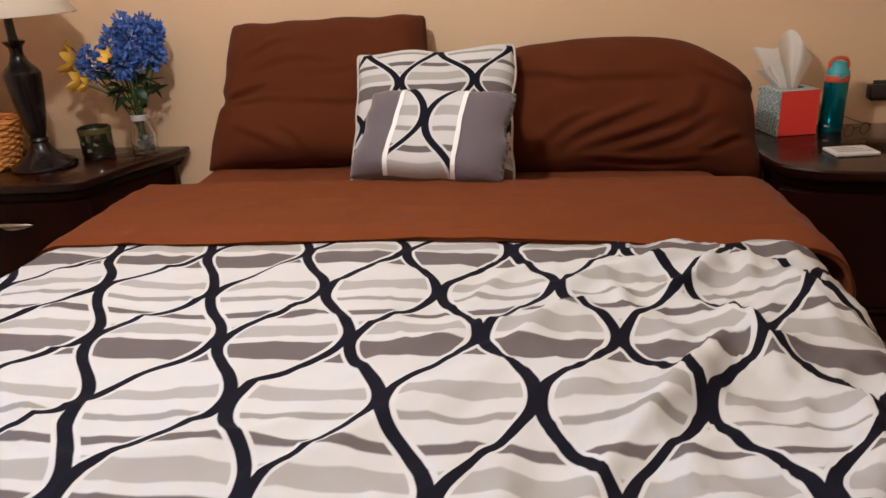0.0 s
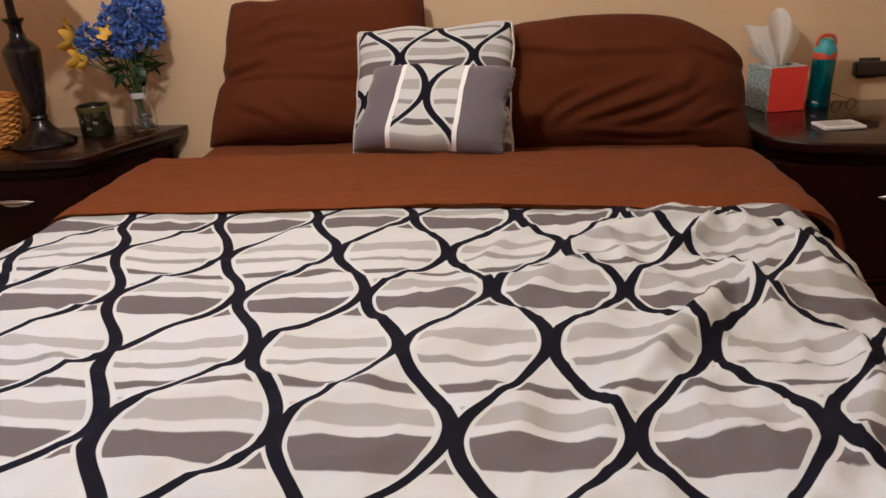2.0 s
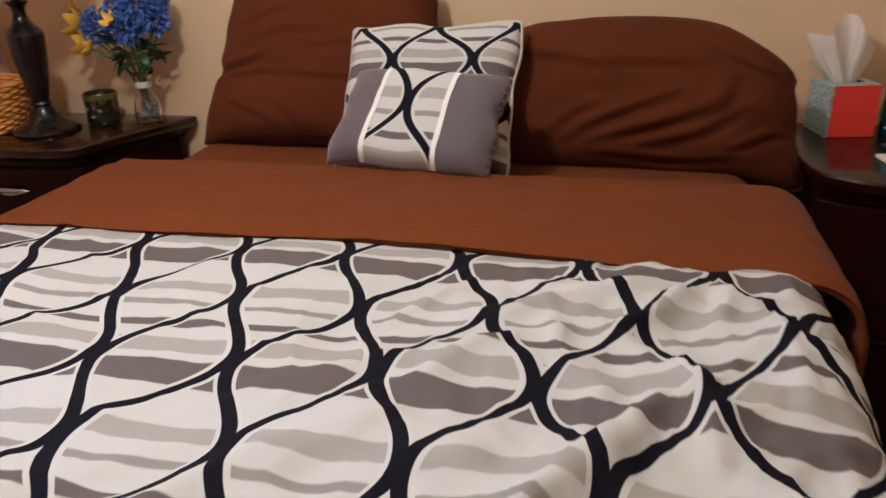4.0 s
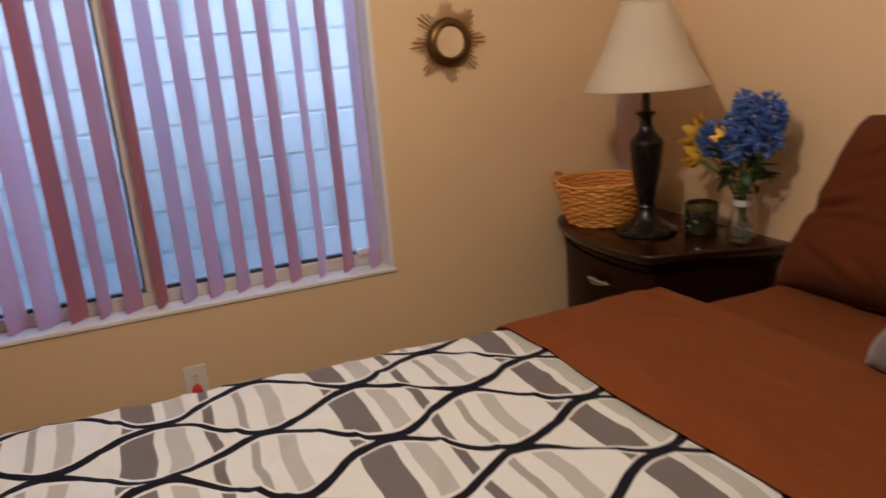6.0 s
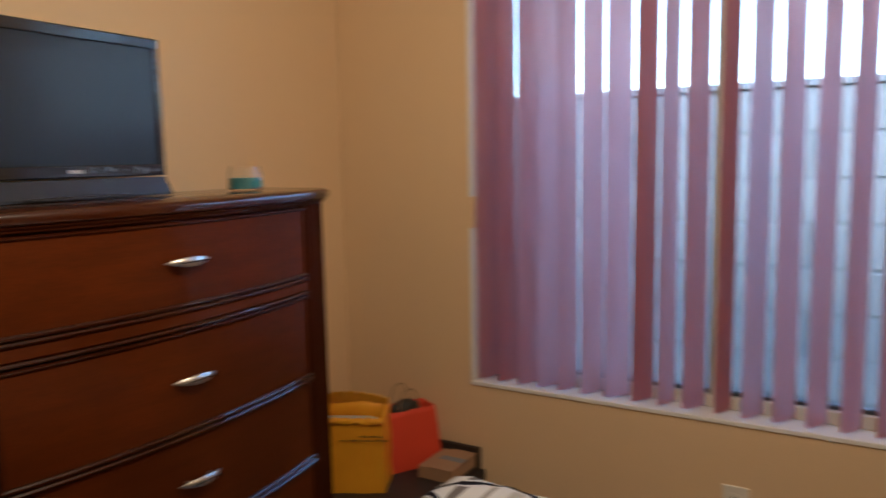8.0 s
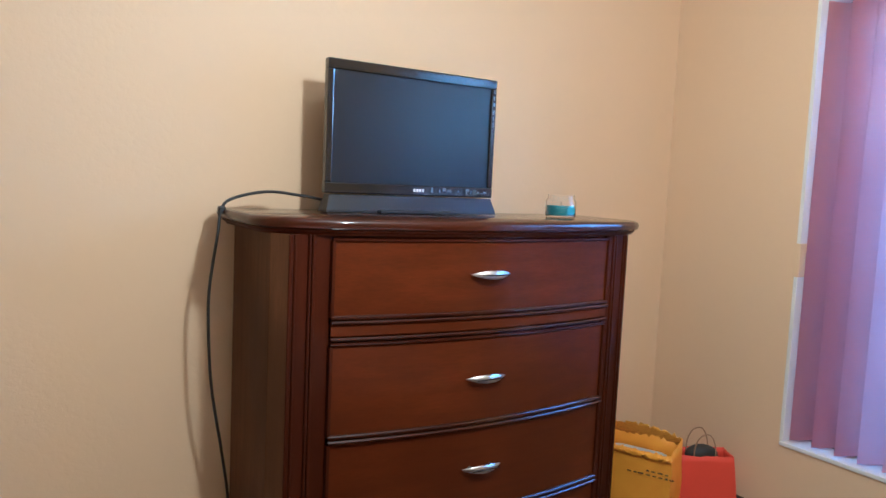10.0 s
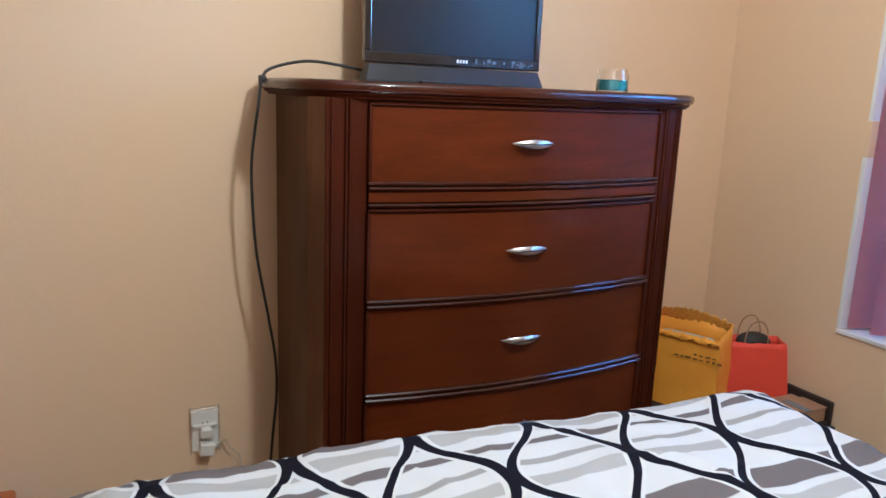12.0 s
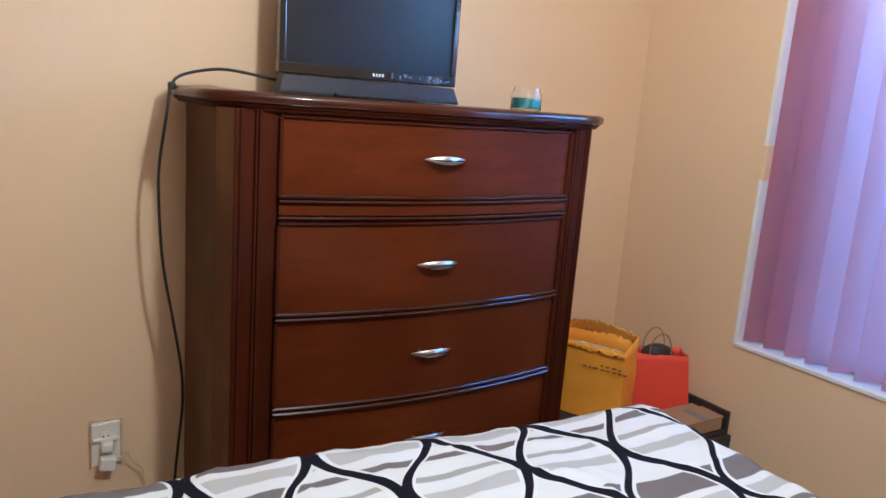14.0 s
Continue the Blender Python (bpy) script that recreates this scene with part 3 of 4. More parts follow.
def cushion_bm(w, h, t, seed, n=40, uv=None, urange=(-1, 1), lift=0.0, sides=(-1, 1), vrange=(-1, 1), **kw):
    bms = []
    for s in sides:
        def f(a, b, s=s):
            u, v = urange[0] + (urange[1] - urange[0]) * a, vrange[0] + (vrange[1] - vrange[0]) * b
            return cushion_point(u, v, w, h, t, s, seed, **kw) + Vector((0, s * lift, 0))

        def m(a, b, s=s):
            u, v = urange[0] + (urange[1] - urange[0]) * a, vrange[0] + (vrange[1] - vrange[0]) * b
            return (u * w / 2 - uv[0], (v * h / 2 - uv[1]) * uv[2])
        bms.append(grid(n, n, f, m if uv else None))
    bm = joined(*bms)
    bmesh.ops.remove_doubles(bm, verts=bm.verts, dist=1e-5)
    bmesh.ops.recalc_face_normals(bm, faces=bm.faces)
    for f in bm.faces:
        f.smooth = True
    return bm


def edge_loop(w, h, t, seed, k, **kw):
    run = []
    for a in range(4 * k):
        s, q = divmod(a, k)
        q = -1 + 2 * q / k
        u, v = ((q, -1), (1, q), (-q, 1), (-1, -q))[s]
        run.append(cushion_point(u, v, w, h, t, 1, seed, **kw))
    return run + [run[0]]


def pillow(place, rx, ry, rz, w, h, t, seed, label, **kw):
    th = thing("bed_pillow", label, "pillow", group="pillows on the bed")
    th.matrix_basis = pose(*place, rx, ry, rz)
    raw("pillowcase", cushion_bm(w, h, t, seed, 70, **kw), M_CASE, th)
    part("side_seam", tube(edge_loop(w, h, t, seed, 14, **kw), .003, 6, 3), M_CASE, th, smooth=60)


LEFT_FOLDS = [(-.75, -.10, .35, 6, .012, .05), (-.6, -.22, .32, -10, .009, .04), (-.25, .22, .4, 8, .006, .06), (-.45, .45, .3, 14, .006, .05),
              (.1, -.25, .5, 5, .006, .05), (-.5, -.72, .35, -50, .007, .05), (-.2, -.78, .3, -55, .006, .05), (.2, .15, .4, 20, .004, .05)]
RIGHT_FOLDS = [(-.1, -.35, .55, 48, .014, .07), (.1, -.42, .5, 40, .013, .06), (.35, -.45, .45, 38, .012, .06), (-.4, -.45, .4, 52, .009, .06),
               (.0, .25, .5, 14, .007, .08), (.5, -.1, .35, 62, .010, .07), (.72, -.55, .28, 20, .010, .05), (-.6, .3, .4, -30, .006, .07), (.15, -.78, .5, 8, .010, .05), (.6, .35, .3, -48, .008, .08)]
pillow((1.305, -.188, .900), -30, -.6, 1, .665, .465, .19, 3.1, "plump dark brown pillow leaning upright against the wall", sharp=5, wrinkle=.014, taper=.085, pinch=.055, blunt=.05, folds=LEFT_FOLDS)
pillow((2.150, -.265, .845), -22, 1.0, -2, .725, .40, .27, 8.4, "fat creased dark brown pillow leaning against the wall", sharp=3.6, wrinkle=.020, taper=.05, corner=.50, folds=RIGHT_FOLDS)


def square_cushion():
    th = thing("throw_cushion", "square ogee-print throw cushion propped on the pillows", "cushion", group="throw cushions")
    th.matrix_basis = pose(1.662, -.450, .877, -38, -1.5, -1)
    w, h, t, seed = .43, .39, .10, 5.5
    raw("cover", cushion_bm(w, h, t, seed, 50, uv=(.014, .185, 1.55), sharp=5, wrinkle=.003), M_PRINT, th)
    part("piping", tube(edge_loop(w, h, t, seed, 14, sharp=5, wrinkle=.003), .004, 6, 3), plain("cream_piping", (.60, .57, .53), .7), th, smooth=60)


def lumbar_cushion():
    th = thing("throw_cushion", "small slate grey cushion with a printed centre band", "cushion", group="throw cushions")
    th.matrix_basis = pose(1.683, -.602, .857, -40, 1.5, -4)
    w, h, t, seed = .375, .245, .10, 9.2
    kw = dict(sharp=5, wrinkle=.005, taper=.035, skew=.09)
    raw("cover", cushion_bm(w, h, t, seed, 50, **kw), M_GREY, th)
    raw("centre_band", cushion_bm(w, h, t, seed, 40, uv=(-.020, .025, 1.15), urange=(-.46, .34), lift=.0015, sides=(-1,), vrange=(-.985, .985), **kw), M_PRINT, th, "printed centre band")
    for a, b in ((-.51, -.45), (.33, .39)):
        raw("band_border", cushion_bm(w, h, t, seed, 30, urange=(a, b), lift=.003, sides=(-1,), vrange=(-.985, .985), **kw), M_TISSUE, th, "cream band border")
    # ruched edge
    bms = []
    rr = random.Random(2)
    for i in range(13):
        v = -.9 + i * .15
        a = cushion_point(.995, v, w, h, t, -1, seed, **kw)
        b = cushion_point(.80 - rr.uniform(0, .12), v + rr.uniform(-.05, .05), w, h, t, -1, seed, **kw)
        bms.append(tube([a + Vector((0, -.002, 0)), (a + b) / 2 + Vector((0, -.006, .002)), b], .0035, 6, 4, taper=.001))
    part("ruched_edge", joined(*bms), M_GREY, th, smooth=80)


square_cushion()
lumbar_cushion()


# ---- bedside tables ----
def smooth_outline(pts, corner_steps=5):
    return [tuple(p)[:2] for p in curve_points([(x, y, 0) for x, y in pts], corner_steps)]


def handle_bm(length=.118, rise=.022, depth=.024):
    """A leaf-shaped bail: pointed at both ends, fat in the middle."""
    bm = bmesh.new()
    rings = []
    n, k = 18, 10
    for i in range(n + 1):
        q = -1 + 2 * i / n
        r = max(.0012, math.cos(q * math.pi / 2) ** .8)
        rings.append([bm.verts.new((q * length / 2, -depth * (1 - q * q * .75) + math.cos(a) * .006 * r, math.sin(a) * rise / 2 * r)) for a in (2 * math.pi * j / k for j in range(k))])
    for a, b in zip(rings, rings[1:]):
        for i in range(k):
            bm.faces.new((a[i], a[(i + 1) % k], b[(i + 1) % k], b[i]))
    bm.faces.new(rings[0])
    bm.faces.new(rings[-1])
    return bm


def handle(parent, x, y, z, turn=0):
    grip = part("handle", moved(handle_bm(), pose(x, y, z, 0, 0, turn)), M_NICKEL, parent, "brushed nickel handle", smooth=50)
    part("groove", moved(box((-.040, -.0315, -.0012), (.040, -.0285, .0012), .0008, 1), pose(x, y, z, 0, 0, turn)), M_BRONZE, grip)
    for s in (-1, 1):
        part("post", moved(lathe([(.004, 0), (.004, .02)], 8), pose(x, y, z, 0, 0, turn) @ pose(s * .03, .001, 0, 90, 0, 0)), M_NICKEL, grip)


def front_strip(run, z0, z1, proud, thick=.018, face=-1):
    """A panel that follows the bowed plan line run, standing proud of it."""
    pts = [Vector((x, y)) for x, y in run]
    bm = bmesh.new()
    cols = []
    for i, p in enumerate(pts):
        d = (pts[min(i + 1, len(pts) - 1)] - pts[max(i - 1, 0)]).normalized()
        nrm = Vector((d.y, -d.x))
        if nrm.y * face < 0:
            nrm = -nrm
        o, q, c = p + nrm * proud, p - nrm * thick, .003
        oc = p + nrm * (proud - c)
        cols.append([bm.verts.new((*a, z)) for a, z in ((q, z0), (oc, z0), (o, z0 + c), (o, z1 - c), (oc, z1), (q, z1))])
    for a, b in zip(cols, cols[1:]):
        for k in range(6):
            bm.faces.new((a[k], a[(k + 1) % 6], b[(k + 1) % 6], b[k]))
    bm.faces.new(cols[0])
    bm.faces.new(cols[-1])
    return bm


def nightstand(outline, front, h, label, handle_x, turn=0):
    """outline: plan of the top; front: the bowed part of it that carries the drawers."""
    th = thing("nightstand", label, "nightstand", group="nightstands beside the bed")
    part("tabletop", prism(outline, [(h - .034, .016), (h - .026, .006), (h - .014, .001), (h - .006, .0), (h - .001, .004), (h, .009)]), M_NIGHT_TOP, th, smooth=35)
    part("cornice", prism(outline, [(h - .058, .034), (h - .05, .030), (h - .035, .014)]), M_NIGHT, th, smooth=35)
    part("body", prism(outline, [(.06, .045), (h - .058, .045)]), M_NIGHT, th, smooth=35)
    part("plinth", prism(outline, [(0, .034), (.05, .034), (.062, .046)]), M_NIGHT, th, smooth=35)
    mid = [(x, y + .045) for x, y in front]
    for z0, z1 in ((.09, .345), (.365, h - .068)):
        dr = part("drawer", front_strip(mid, z0, z1, .010), M_NIGHT, th, smooth=30)
        part("lip", front_strip(mid, z0 - .012, z0 - .002, .017), M_NIGHT, dr, smooth=30)
        k = min(range(len(mid)), key=lambda i: abs(mid[i][0] - handle_x))
        handle(dr, handle_x, mid[k][1] - .010, (z0 + z1) / 2 + (.075 if z1 > .4 else 0), turn)
    return th


nl_front = smooth_outline([(.055, -.375), (.12, -.412), (.22, -.442), (.34, -.458), (.46, -.458), (.55, -.448), (.605, -.435)])
nightstand([(.012, -.02), (.012, -.33), (.026, -.355)] + nl_front + [(.63, -.415), (.665, -.28), (.765, -.05), (.765, -.02)], nl_front, .712,
           "espresso wood nightstand with a bowed drawer front beside the bed", .385)
nr_front = smooth_outline([(2.535, -.475), (2.60, -.515), (2.70, -.535), (2.83, -.545), (2.96, -.535), (3.08, -.51), (3.14, -.475)])
nightstand([(2.50, -.02), (2.50, -.36), (2.51, -.43)] + nr_front + [(3.165, -.43), (3.175, -.36), (3.175, -.02)], nr_front, .735,
           "glossy espresso nightstand with tissue box and bottle on it", 2.835)
NL, NR = .712, .735


# ---- lamp, basket, candle, flowers ----
def table_lamp(x, y):
    th = thing("table_lamp", "dark bronze urn table lamp with an ivory bell shade", "lamp", (x, y, NL))
    part("base", lathe([(0, 0), (.092, 0), (.095, .006), (.093, .014), (.080, .022), (.074, .026), (.055, .036), (.036, .054), (.027, .072), (.024, .082), (0, .082)]), M_BRONZE, th, smooth=40)
    part("collar", lathe([(0, .08), (.026, .08), (.030, .086), (.026, .093), (0, .093)]), M_BRONZE, th, smooth=40)
    part("urn", lathe([(0, .092), (.022, .092), (.027, .105), (.036, .15), (.045, .205), (.0515, .265), (.0525, .282), (.0525, .286), (.050, .290), (.046, .298), (.034, .310), (.024, .324), (.021, .336), (0, .336)]), M_BRONZE, th, smooth=30)
    part("cup", lathe([(0, .335), (.019, .335), (.018, .350), (.020, .362), (.030, .374), (.031, .378), (.024, .380), (0, .380)]), M_BRONZE, th, smooth=30)
    part("stem", lathe([(0, .379), (.015, .379), (.013, .39), (.012, .45), (.012, .49), (0, .49)]), M_BRONZE, th, smooth=30)
    prof = [(.183, .450), (.1835, .454), (.168, .480), (.149, .515), (.131, .552), (.115, .590), (.100, .627), (.086, .660), (.075, .685), (.068, .698)]
    bm = bmesh.new()
    n = 64
    rings = [[bm.verts.new((r * (1 + .012 * abs(math.cos(4 * a))) * math.cos(a), r * (1 + .012 * abs(math.cos(4 * a))) * math.sin(a), z)) for a in (2 * math.pi * i / n for i in range(n))] for r, z in prof]
    for a, b in zip(rings, rings[1:]):
        for i in range(n):
            f = bm.faces.new((a[i], a[(i + 1) % n], b[(i + 1) % n], b[i]))
    shade = thicken(part("shade", bm, M_SHADE, th, "ivory fabric bell shade", smooth=60), .003)
    for r, z in ((.184, .452), (.0685, .698)):
        part("trim", tube([(r * math.cos(a), r * math.sin(a), z) for a in (2 * math.pi * i / 40 for i in range(41))], .003, 6, 0, False), M_SHADE, shade, smooth=60)
    part("spider", joined(*[tube([(0, 0, .692), (.067 * math.cos(a), .067 * math.sin(a), .696)], .0016, 6, 0) for a in (0, 2.1, 4.2)]), M_BRONZE, th)
    part("finial", lathe([(0, .49), (.004, .49), (.004, .69), (.009, .700), (.006, .708), (.008, .714), (0, .722)], 14), M_BRONZE, th, smooth=40)


table_lamp(.405, -.262)

M_SPARE = translucent("faded_mauve_slat", (.66, .50, .52), .3)
spare = tagged(part("spare_slat", moved(joined(*[box((i * .012, -.001 - .008 * math.sin(i / 8 * math.pi), 0), (i * .012 + .0125, .001 - .008 * math.sin(i / 8 * math.pi), .52), 0) for i in range(8)]), pose(.035, -.10, NL + .004, 6, 3, 20)), M_SPARE, smooth=60),
               "mauve vinyl blind slat leaning in the corner", "blind slat")


def basket(x, y):
    th = thing("wicker_basket", "round honey-coloured woven wicker basket with ear handles", "basket", (x, y, NL + .001))
    rr = random.Random(8)
    H, n = .148, 30

    def rad(z):
        return .112 + .040 * (z / H) ** .8
    part("bottom", lathe([(0, 0), (.112, 0), (.115, .005), (.10, .008), (0, .008)], 30), M_WICKER, th)
    for i in range(n):
        a = 2 * math.pi * i / n
        part("stake", tube([(rad(z) * math.cos(a), rad(z) * math.sin(a), z) for z in (0, .05, .10, H - .004)], .0028, 6, 3), M_WICKER, th, smooth=60)
    k = 15
    for j in range(k):
        z = .006 + j * (H - .014) / (k - 1)
        pts = []
        ph = rr.uniform(0, 6)
        for i in range(n * 4 + 1):
            a = 2 * math.pi * i / (n * 4)
            wv = .0042 * math.cos(a * n / 2 + math.pi * j)
            pts.append(((rad(z) + wv) * math.cos(a), (rad(z) + wv) * math.sin(a), z + .0022 * math.sin(3 * a + ph)))
        part("weaver", tube(pts, .0056 + rr.uniform(-.0006, .0008), 6, 0, False), M_WICKER, th, smooth=70)
    for sgn in (-1, 1):
        a0 = radians(215) if sgn < 0 else radians(35)
        r = rad(H) + .003
        part("ear_handle", joined(*[tube([(r * math.cos(a0 + q), r * math.sin(a0 + q), H - .03 + off), ((r + .012) * math.cos(a0 + q * .8), (r + .012) * math.sin(a0 + q * .8), H + .002 + off),
             ((r + .016) * math.cos(a0), (r + .016) * math.sin(a0), H + .014 + off), ((r + .012) * math.cos(a0 - q * .8), (r + .012) * math.sin(a0 - q * .8), H + .002 + off),
             (r * math.cos(a0 - q), r * math.sin(a0 - q), H - .03 + off)], .0045, 6, 5) for q, off in ((.30, 0), (.26, -.006))]), M_WICKER, th, smooth=70)


basket(.185, -.275)

cj = thing("candle_jar", "dark olive glass candle jar on the nightstand", "candle", (.511, -.135, NL + .001))
cj.scale = (.86, .86, .88)
part("jar", lathe([(0, 0), (.054, 0), (.058, .006), (.058, .104), (.0555, .108), (.052, .104), (.052, .088), (0, .088)], 36), M_DARKGLASS, cj, smooth=40)
part("wax", lathe([(0, .0885), (.0515, .0885), (.0515, .092), (0, .093)], 30), M_RIM, cj, "olive wax top")
part("rim_band", lathe([(.0583, .086), (.0587, .088), (.0587, .104), (.0583, .1055)], 36), M_RIM, cj, smooth=60)
# small grey plates stand in for glints on the dark glass
for i, (a, z) in enumerate(((3.9, .035), (4.35, .055), (4.75, .03), (5.2, .05), (4.1, .07))):
    part("painted_glint", moved(box((-.008, -.0006, -.005), (.008, .0006, .005), .0004, 1), pose(.0588 * math.cos(a), .0588 * math.sin(a), z, 0, 25 * (i - 2), math.degrees(a) + 90)), plain("grey_glint", (.20, .20, .17), .3), cj)


def leaf_bm(length, width, bend):
    def f(u, v):
        q = (u - .5) * 2
        w = width * math.sin(math.pi * min(1, v * .92 + .06)) ** .8
        return Vector((q * w, length * v * math.cos(bend * v), abs(q) * w * .35 + length * v * math.sin(bend * v)))
    bm = grid(4, 8, f)
    return bm


def flowers(x, y):
    th = thing("flower_vase", "glass vase of artificial blue hyacinths and yellow lilies", "vase of flowers", (x, y, NL + .001))
    rr = random.Random(11)
    prof = [(0, 0), (.033, 0), (.038, .004), (.040, .018), (.039, .05), (.034, .075), (.025, .098), (.022, .115), (.024, .132), (.030, .150)]
    inner = [(max(0, r - .003), z + .004) for r, z in prof[::-1] if r > 0] + [(0, .008)]
    part("vase", lathe(prof + inner, 40), M_GLASS, th, smooth=40)
    part("vase_band", lathe([(.0245, .112), (.026, .115), (.026, .128), (.0265, .131)], 36), M_LOGO, th, "pale ribbon round the neck", smooth=60)
    pebbles = []
    for i in range(26):
        b = bmesh.new()
        bmesh.ops.create_icosphere(b, subdivisions=2, radius=.0092)
        a, q, z = rr.uniform(0, 6.28), rr.uniform(.002, .023), .014 + .045 * rr.random()
        pebbles.append(moved(b, pose(q * math.cos(a), q * math.sin(a), z, rr.uniform(0, 90), rr.uniform(0, 90), 0) @ Matrix.Diagonal((1.1, .8, .65, 1))))
    tagged(part("pebbles", joined(*pebbles), M_PEBBLE, th, "grey pebbles in the vase", smooth=60), kind="stuff")
    heads = [(-.118, -.01, .290, .038, .046), (-.055, .03, .335, .034, .052), (.030, -.01, .350, .048, .064), (.070, .02, .365, .036, .055), (.000, -.03, .290, .038, .042), (.078, .0, .310, .036, .040), (.02, -.03, .405, .016, .03), (.105, .01, .375, .018, .03)]
    for hx, hy, hz, hw, hh in heads:
        part("stem", tube([(rr.uniform(-.01, .01), rr.uniform(-.01, .01), .05), (hx * .12, hy * .12, .15), (hx * .6, hy * .6, .24), (hx, hy, hz - .02)], .0028, 6, 6), M_STEM, th, smooth=60)
        bms = []
        for i in range(int(620 * hw * hh / .004)):
            d = Vector((rr.gauss(0, 1), rr.gauss(0, 1), rr.gauss(0, 1))).normalized()
            rad_ = rr.uniform(.55, 1.06)
            c = Vector((hx + d.x * hw * rad_, hy + d.y * hw * .8 * rad_, hz + d.z * hh * rad_))
            q = d.to_track_quat('Y', 'Z').to_matrix().to_4x4()
            bms.append(moved(leaf_bm(rr.uniform(.012, .022), .0046, rr.uniform(-.5, .9)), Matrix.Translation(c) @ q @ pose(0, 0, 0, 0, rr.uniform(0, 360), rr.uniform(-30, 30))))
        tagged(part("blue_bloom", joined(*bms), M_BLUE, th, "dense blue flower head", smooth=70), kind="stuff")
    for hx, hy, hz, r in ((-.170, -.01, .295, .056), (-.15, -.03, .240, .050), (-.115, -.05, .230, .040), (-.025, -.055, .31, .032), (-.19, .02, .34, .03)):
        part("stem", tube([(0, 0, .06), (hx * .3, hy * .3, .17), (hx, hy, hz)], .0022, 6, 6), M_STEM, th, smooth=60)
        fl = []
        ax = Vector((hx * 1.5, -.12, .10)).to_track_quat('Z', 'Y').to_matrix().to_4x4()
        for i in range(6):
            fl.append(moved(leaf_bm(r * 1.15, r * .30, .7), Matrix.Translation((hx, hy, hz)) @ ax @ pose(0, 0, 0, 0, 0, 60 * i)))
        part("yellow_bloom", joined(*fl), M_YELLOW, th, "yellow lily flower", smooth=70)
    cb = []
    ax = Vector((-.05, -.4, .6)).to_track_quat('Z', 'Y').to_matrix().to_4x4()
    for i in range(6):
        cb.append(moved(leaf_bm(.035, .012, .8), Matrix.Translation((.0, .01, .395)) @ ax @ pose(0, 0, 0, 0, 0, 60 * i)))
    part("cream_bloom", joined(*cb), M_CREAM, th, smooth=70)
    for i in range(34):
        a = rr.uniform(0, 6.28)
        z = rr.uniform(.165, .265)
        q = rr.uniform(.012, .055)
        dirn = Vector((math.cos(a), math.sin(a) * .7, rr.uniform(-.35, .75)))
        m = Matrix.Translation((q * math.cos(a), q * .7 * math.sin(a), z)) @ dirn.to_track_quat('Y', 'Z').to_matrix().to_4x4() @ pose(0, 0, 0, 0, rr.uniform(-40, 40), 0)
        part("leaf", moved(leaf_bm(rr.uniform(.05, .085), rr.uniform(.010, .017), rr.uniform(-.9, .3)), m), M_LEAF, th, smooth=70)


flowers(.675, -.135)


# ---- things on the other nightstand ----
tb = thing("tissue_box", "cube tissue box, red front and mottled blue side, tissue pulled up", "tissue box", (2.586, -.178, NR + .001), 13)
S = .118


def tissue_box():
    hgt = .125
    part("front_panel", box((0, 0, 0), (S, .0015, hgt), .0006, 1), M_RED_CARD, tb, "glossy red panel")
    part("side_panel", box((-.0002, .0016, 0), (.0013, S - .002, hgt), .0006, 1), M_SWIRL, tb, "mottled pale blue panel")
    part("side_panel", box((S - .0013, .0016, 0), (S, S - .002, hgt), .0006, 1), M_SWIRL, tb, "mottled pale blue panel")
    part("back_panel", box((.0014, S - .004, 0), (S - .0014, S - .002, hgt), .0006, 1), M_RED_CARD, tb)
    bm = bmesh.new()
    n = 32
    cx, cy = S / 2, S / 2 - .001
    outer, inner = [], []
    for i in range(n):
        a = 2 * math.pi * i / n
        k = 1 / max(abs(math.cos(a)), abs(math.sin(a)))
        outer.append(bm.verts.new((cx + math.cos(a) * k * (S / 2 - .001), cy + math.sin(a) * k * (S / 2 - .002), hgt)))
        inner.append(bm.verts.new((cx + .042 * math.cos(a), cy + .026 * math.sin(a), hgt + .0005)))
    for i in range(n):
        bm.faces.new((outer[i], outer[(i + 1) % n], inner[(i + 1) % n], inner[i]))
    thicken(part("lid_panel", bm, M_SWIRL, tb, "mottled lid with an oval slot"), .0012)
    # wavy white line between the red and the blue
    part("edge_band", box((-.0006, -.0006, 0), (.006, .0004, hgt), .0003, 1), M_SWIRL, tb)

    def sheetf(u, v):
        q = u * 2 - 1
        spread = .018 + .070 * v ** .75
        return Vector((cx + q * spread - .028 * v + .006 * math.sin(q * 9), cy + .012 * math.sin(q * 7 + 1) * (.4 + v) + .006 * math.sin(v * 6), hgt - .012 + (.152 - .045 * q * q + .018 * math.sin(q * 5 + .6)) * v))
    part("tissue", grid(40, 16, sheetf), M_PAPER, tb, "white tissue", smooth=80)

    def sheetg(u, v):
        q = u * 2 - 1
        return Vector((cx - .018 - .045 * v + q * (.012 + .03 * v), cy - .008 + .010 * math.cos(q * 6), hgt - .010 + (.075 + .012 * q) * v))
    part("tissue", grid(24, 10, sheetg), M_PAPER, tb, "white tissue", smooth=80)


tissue_box()


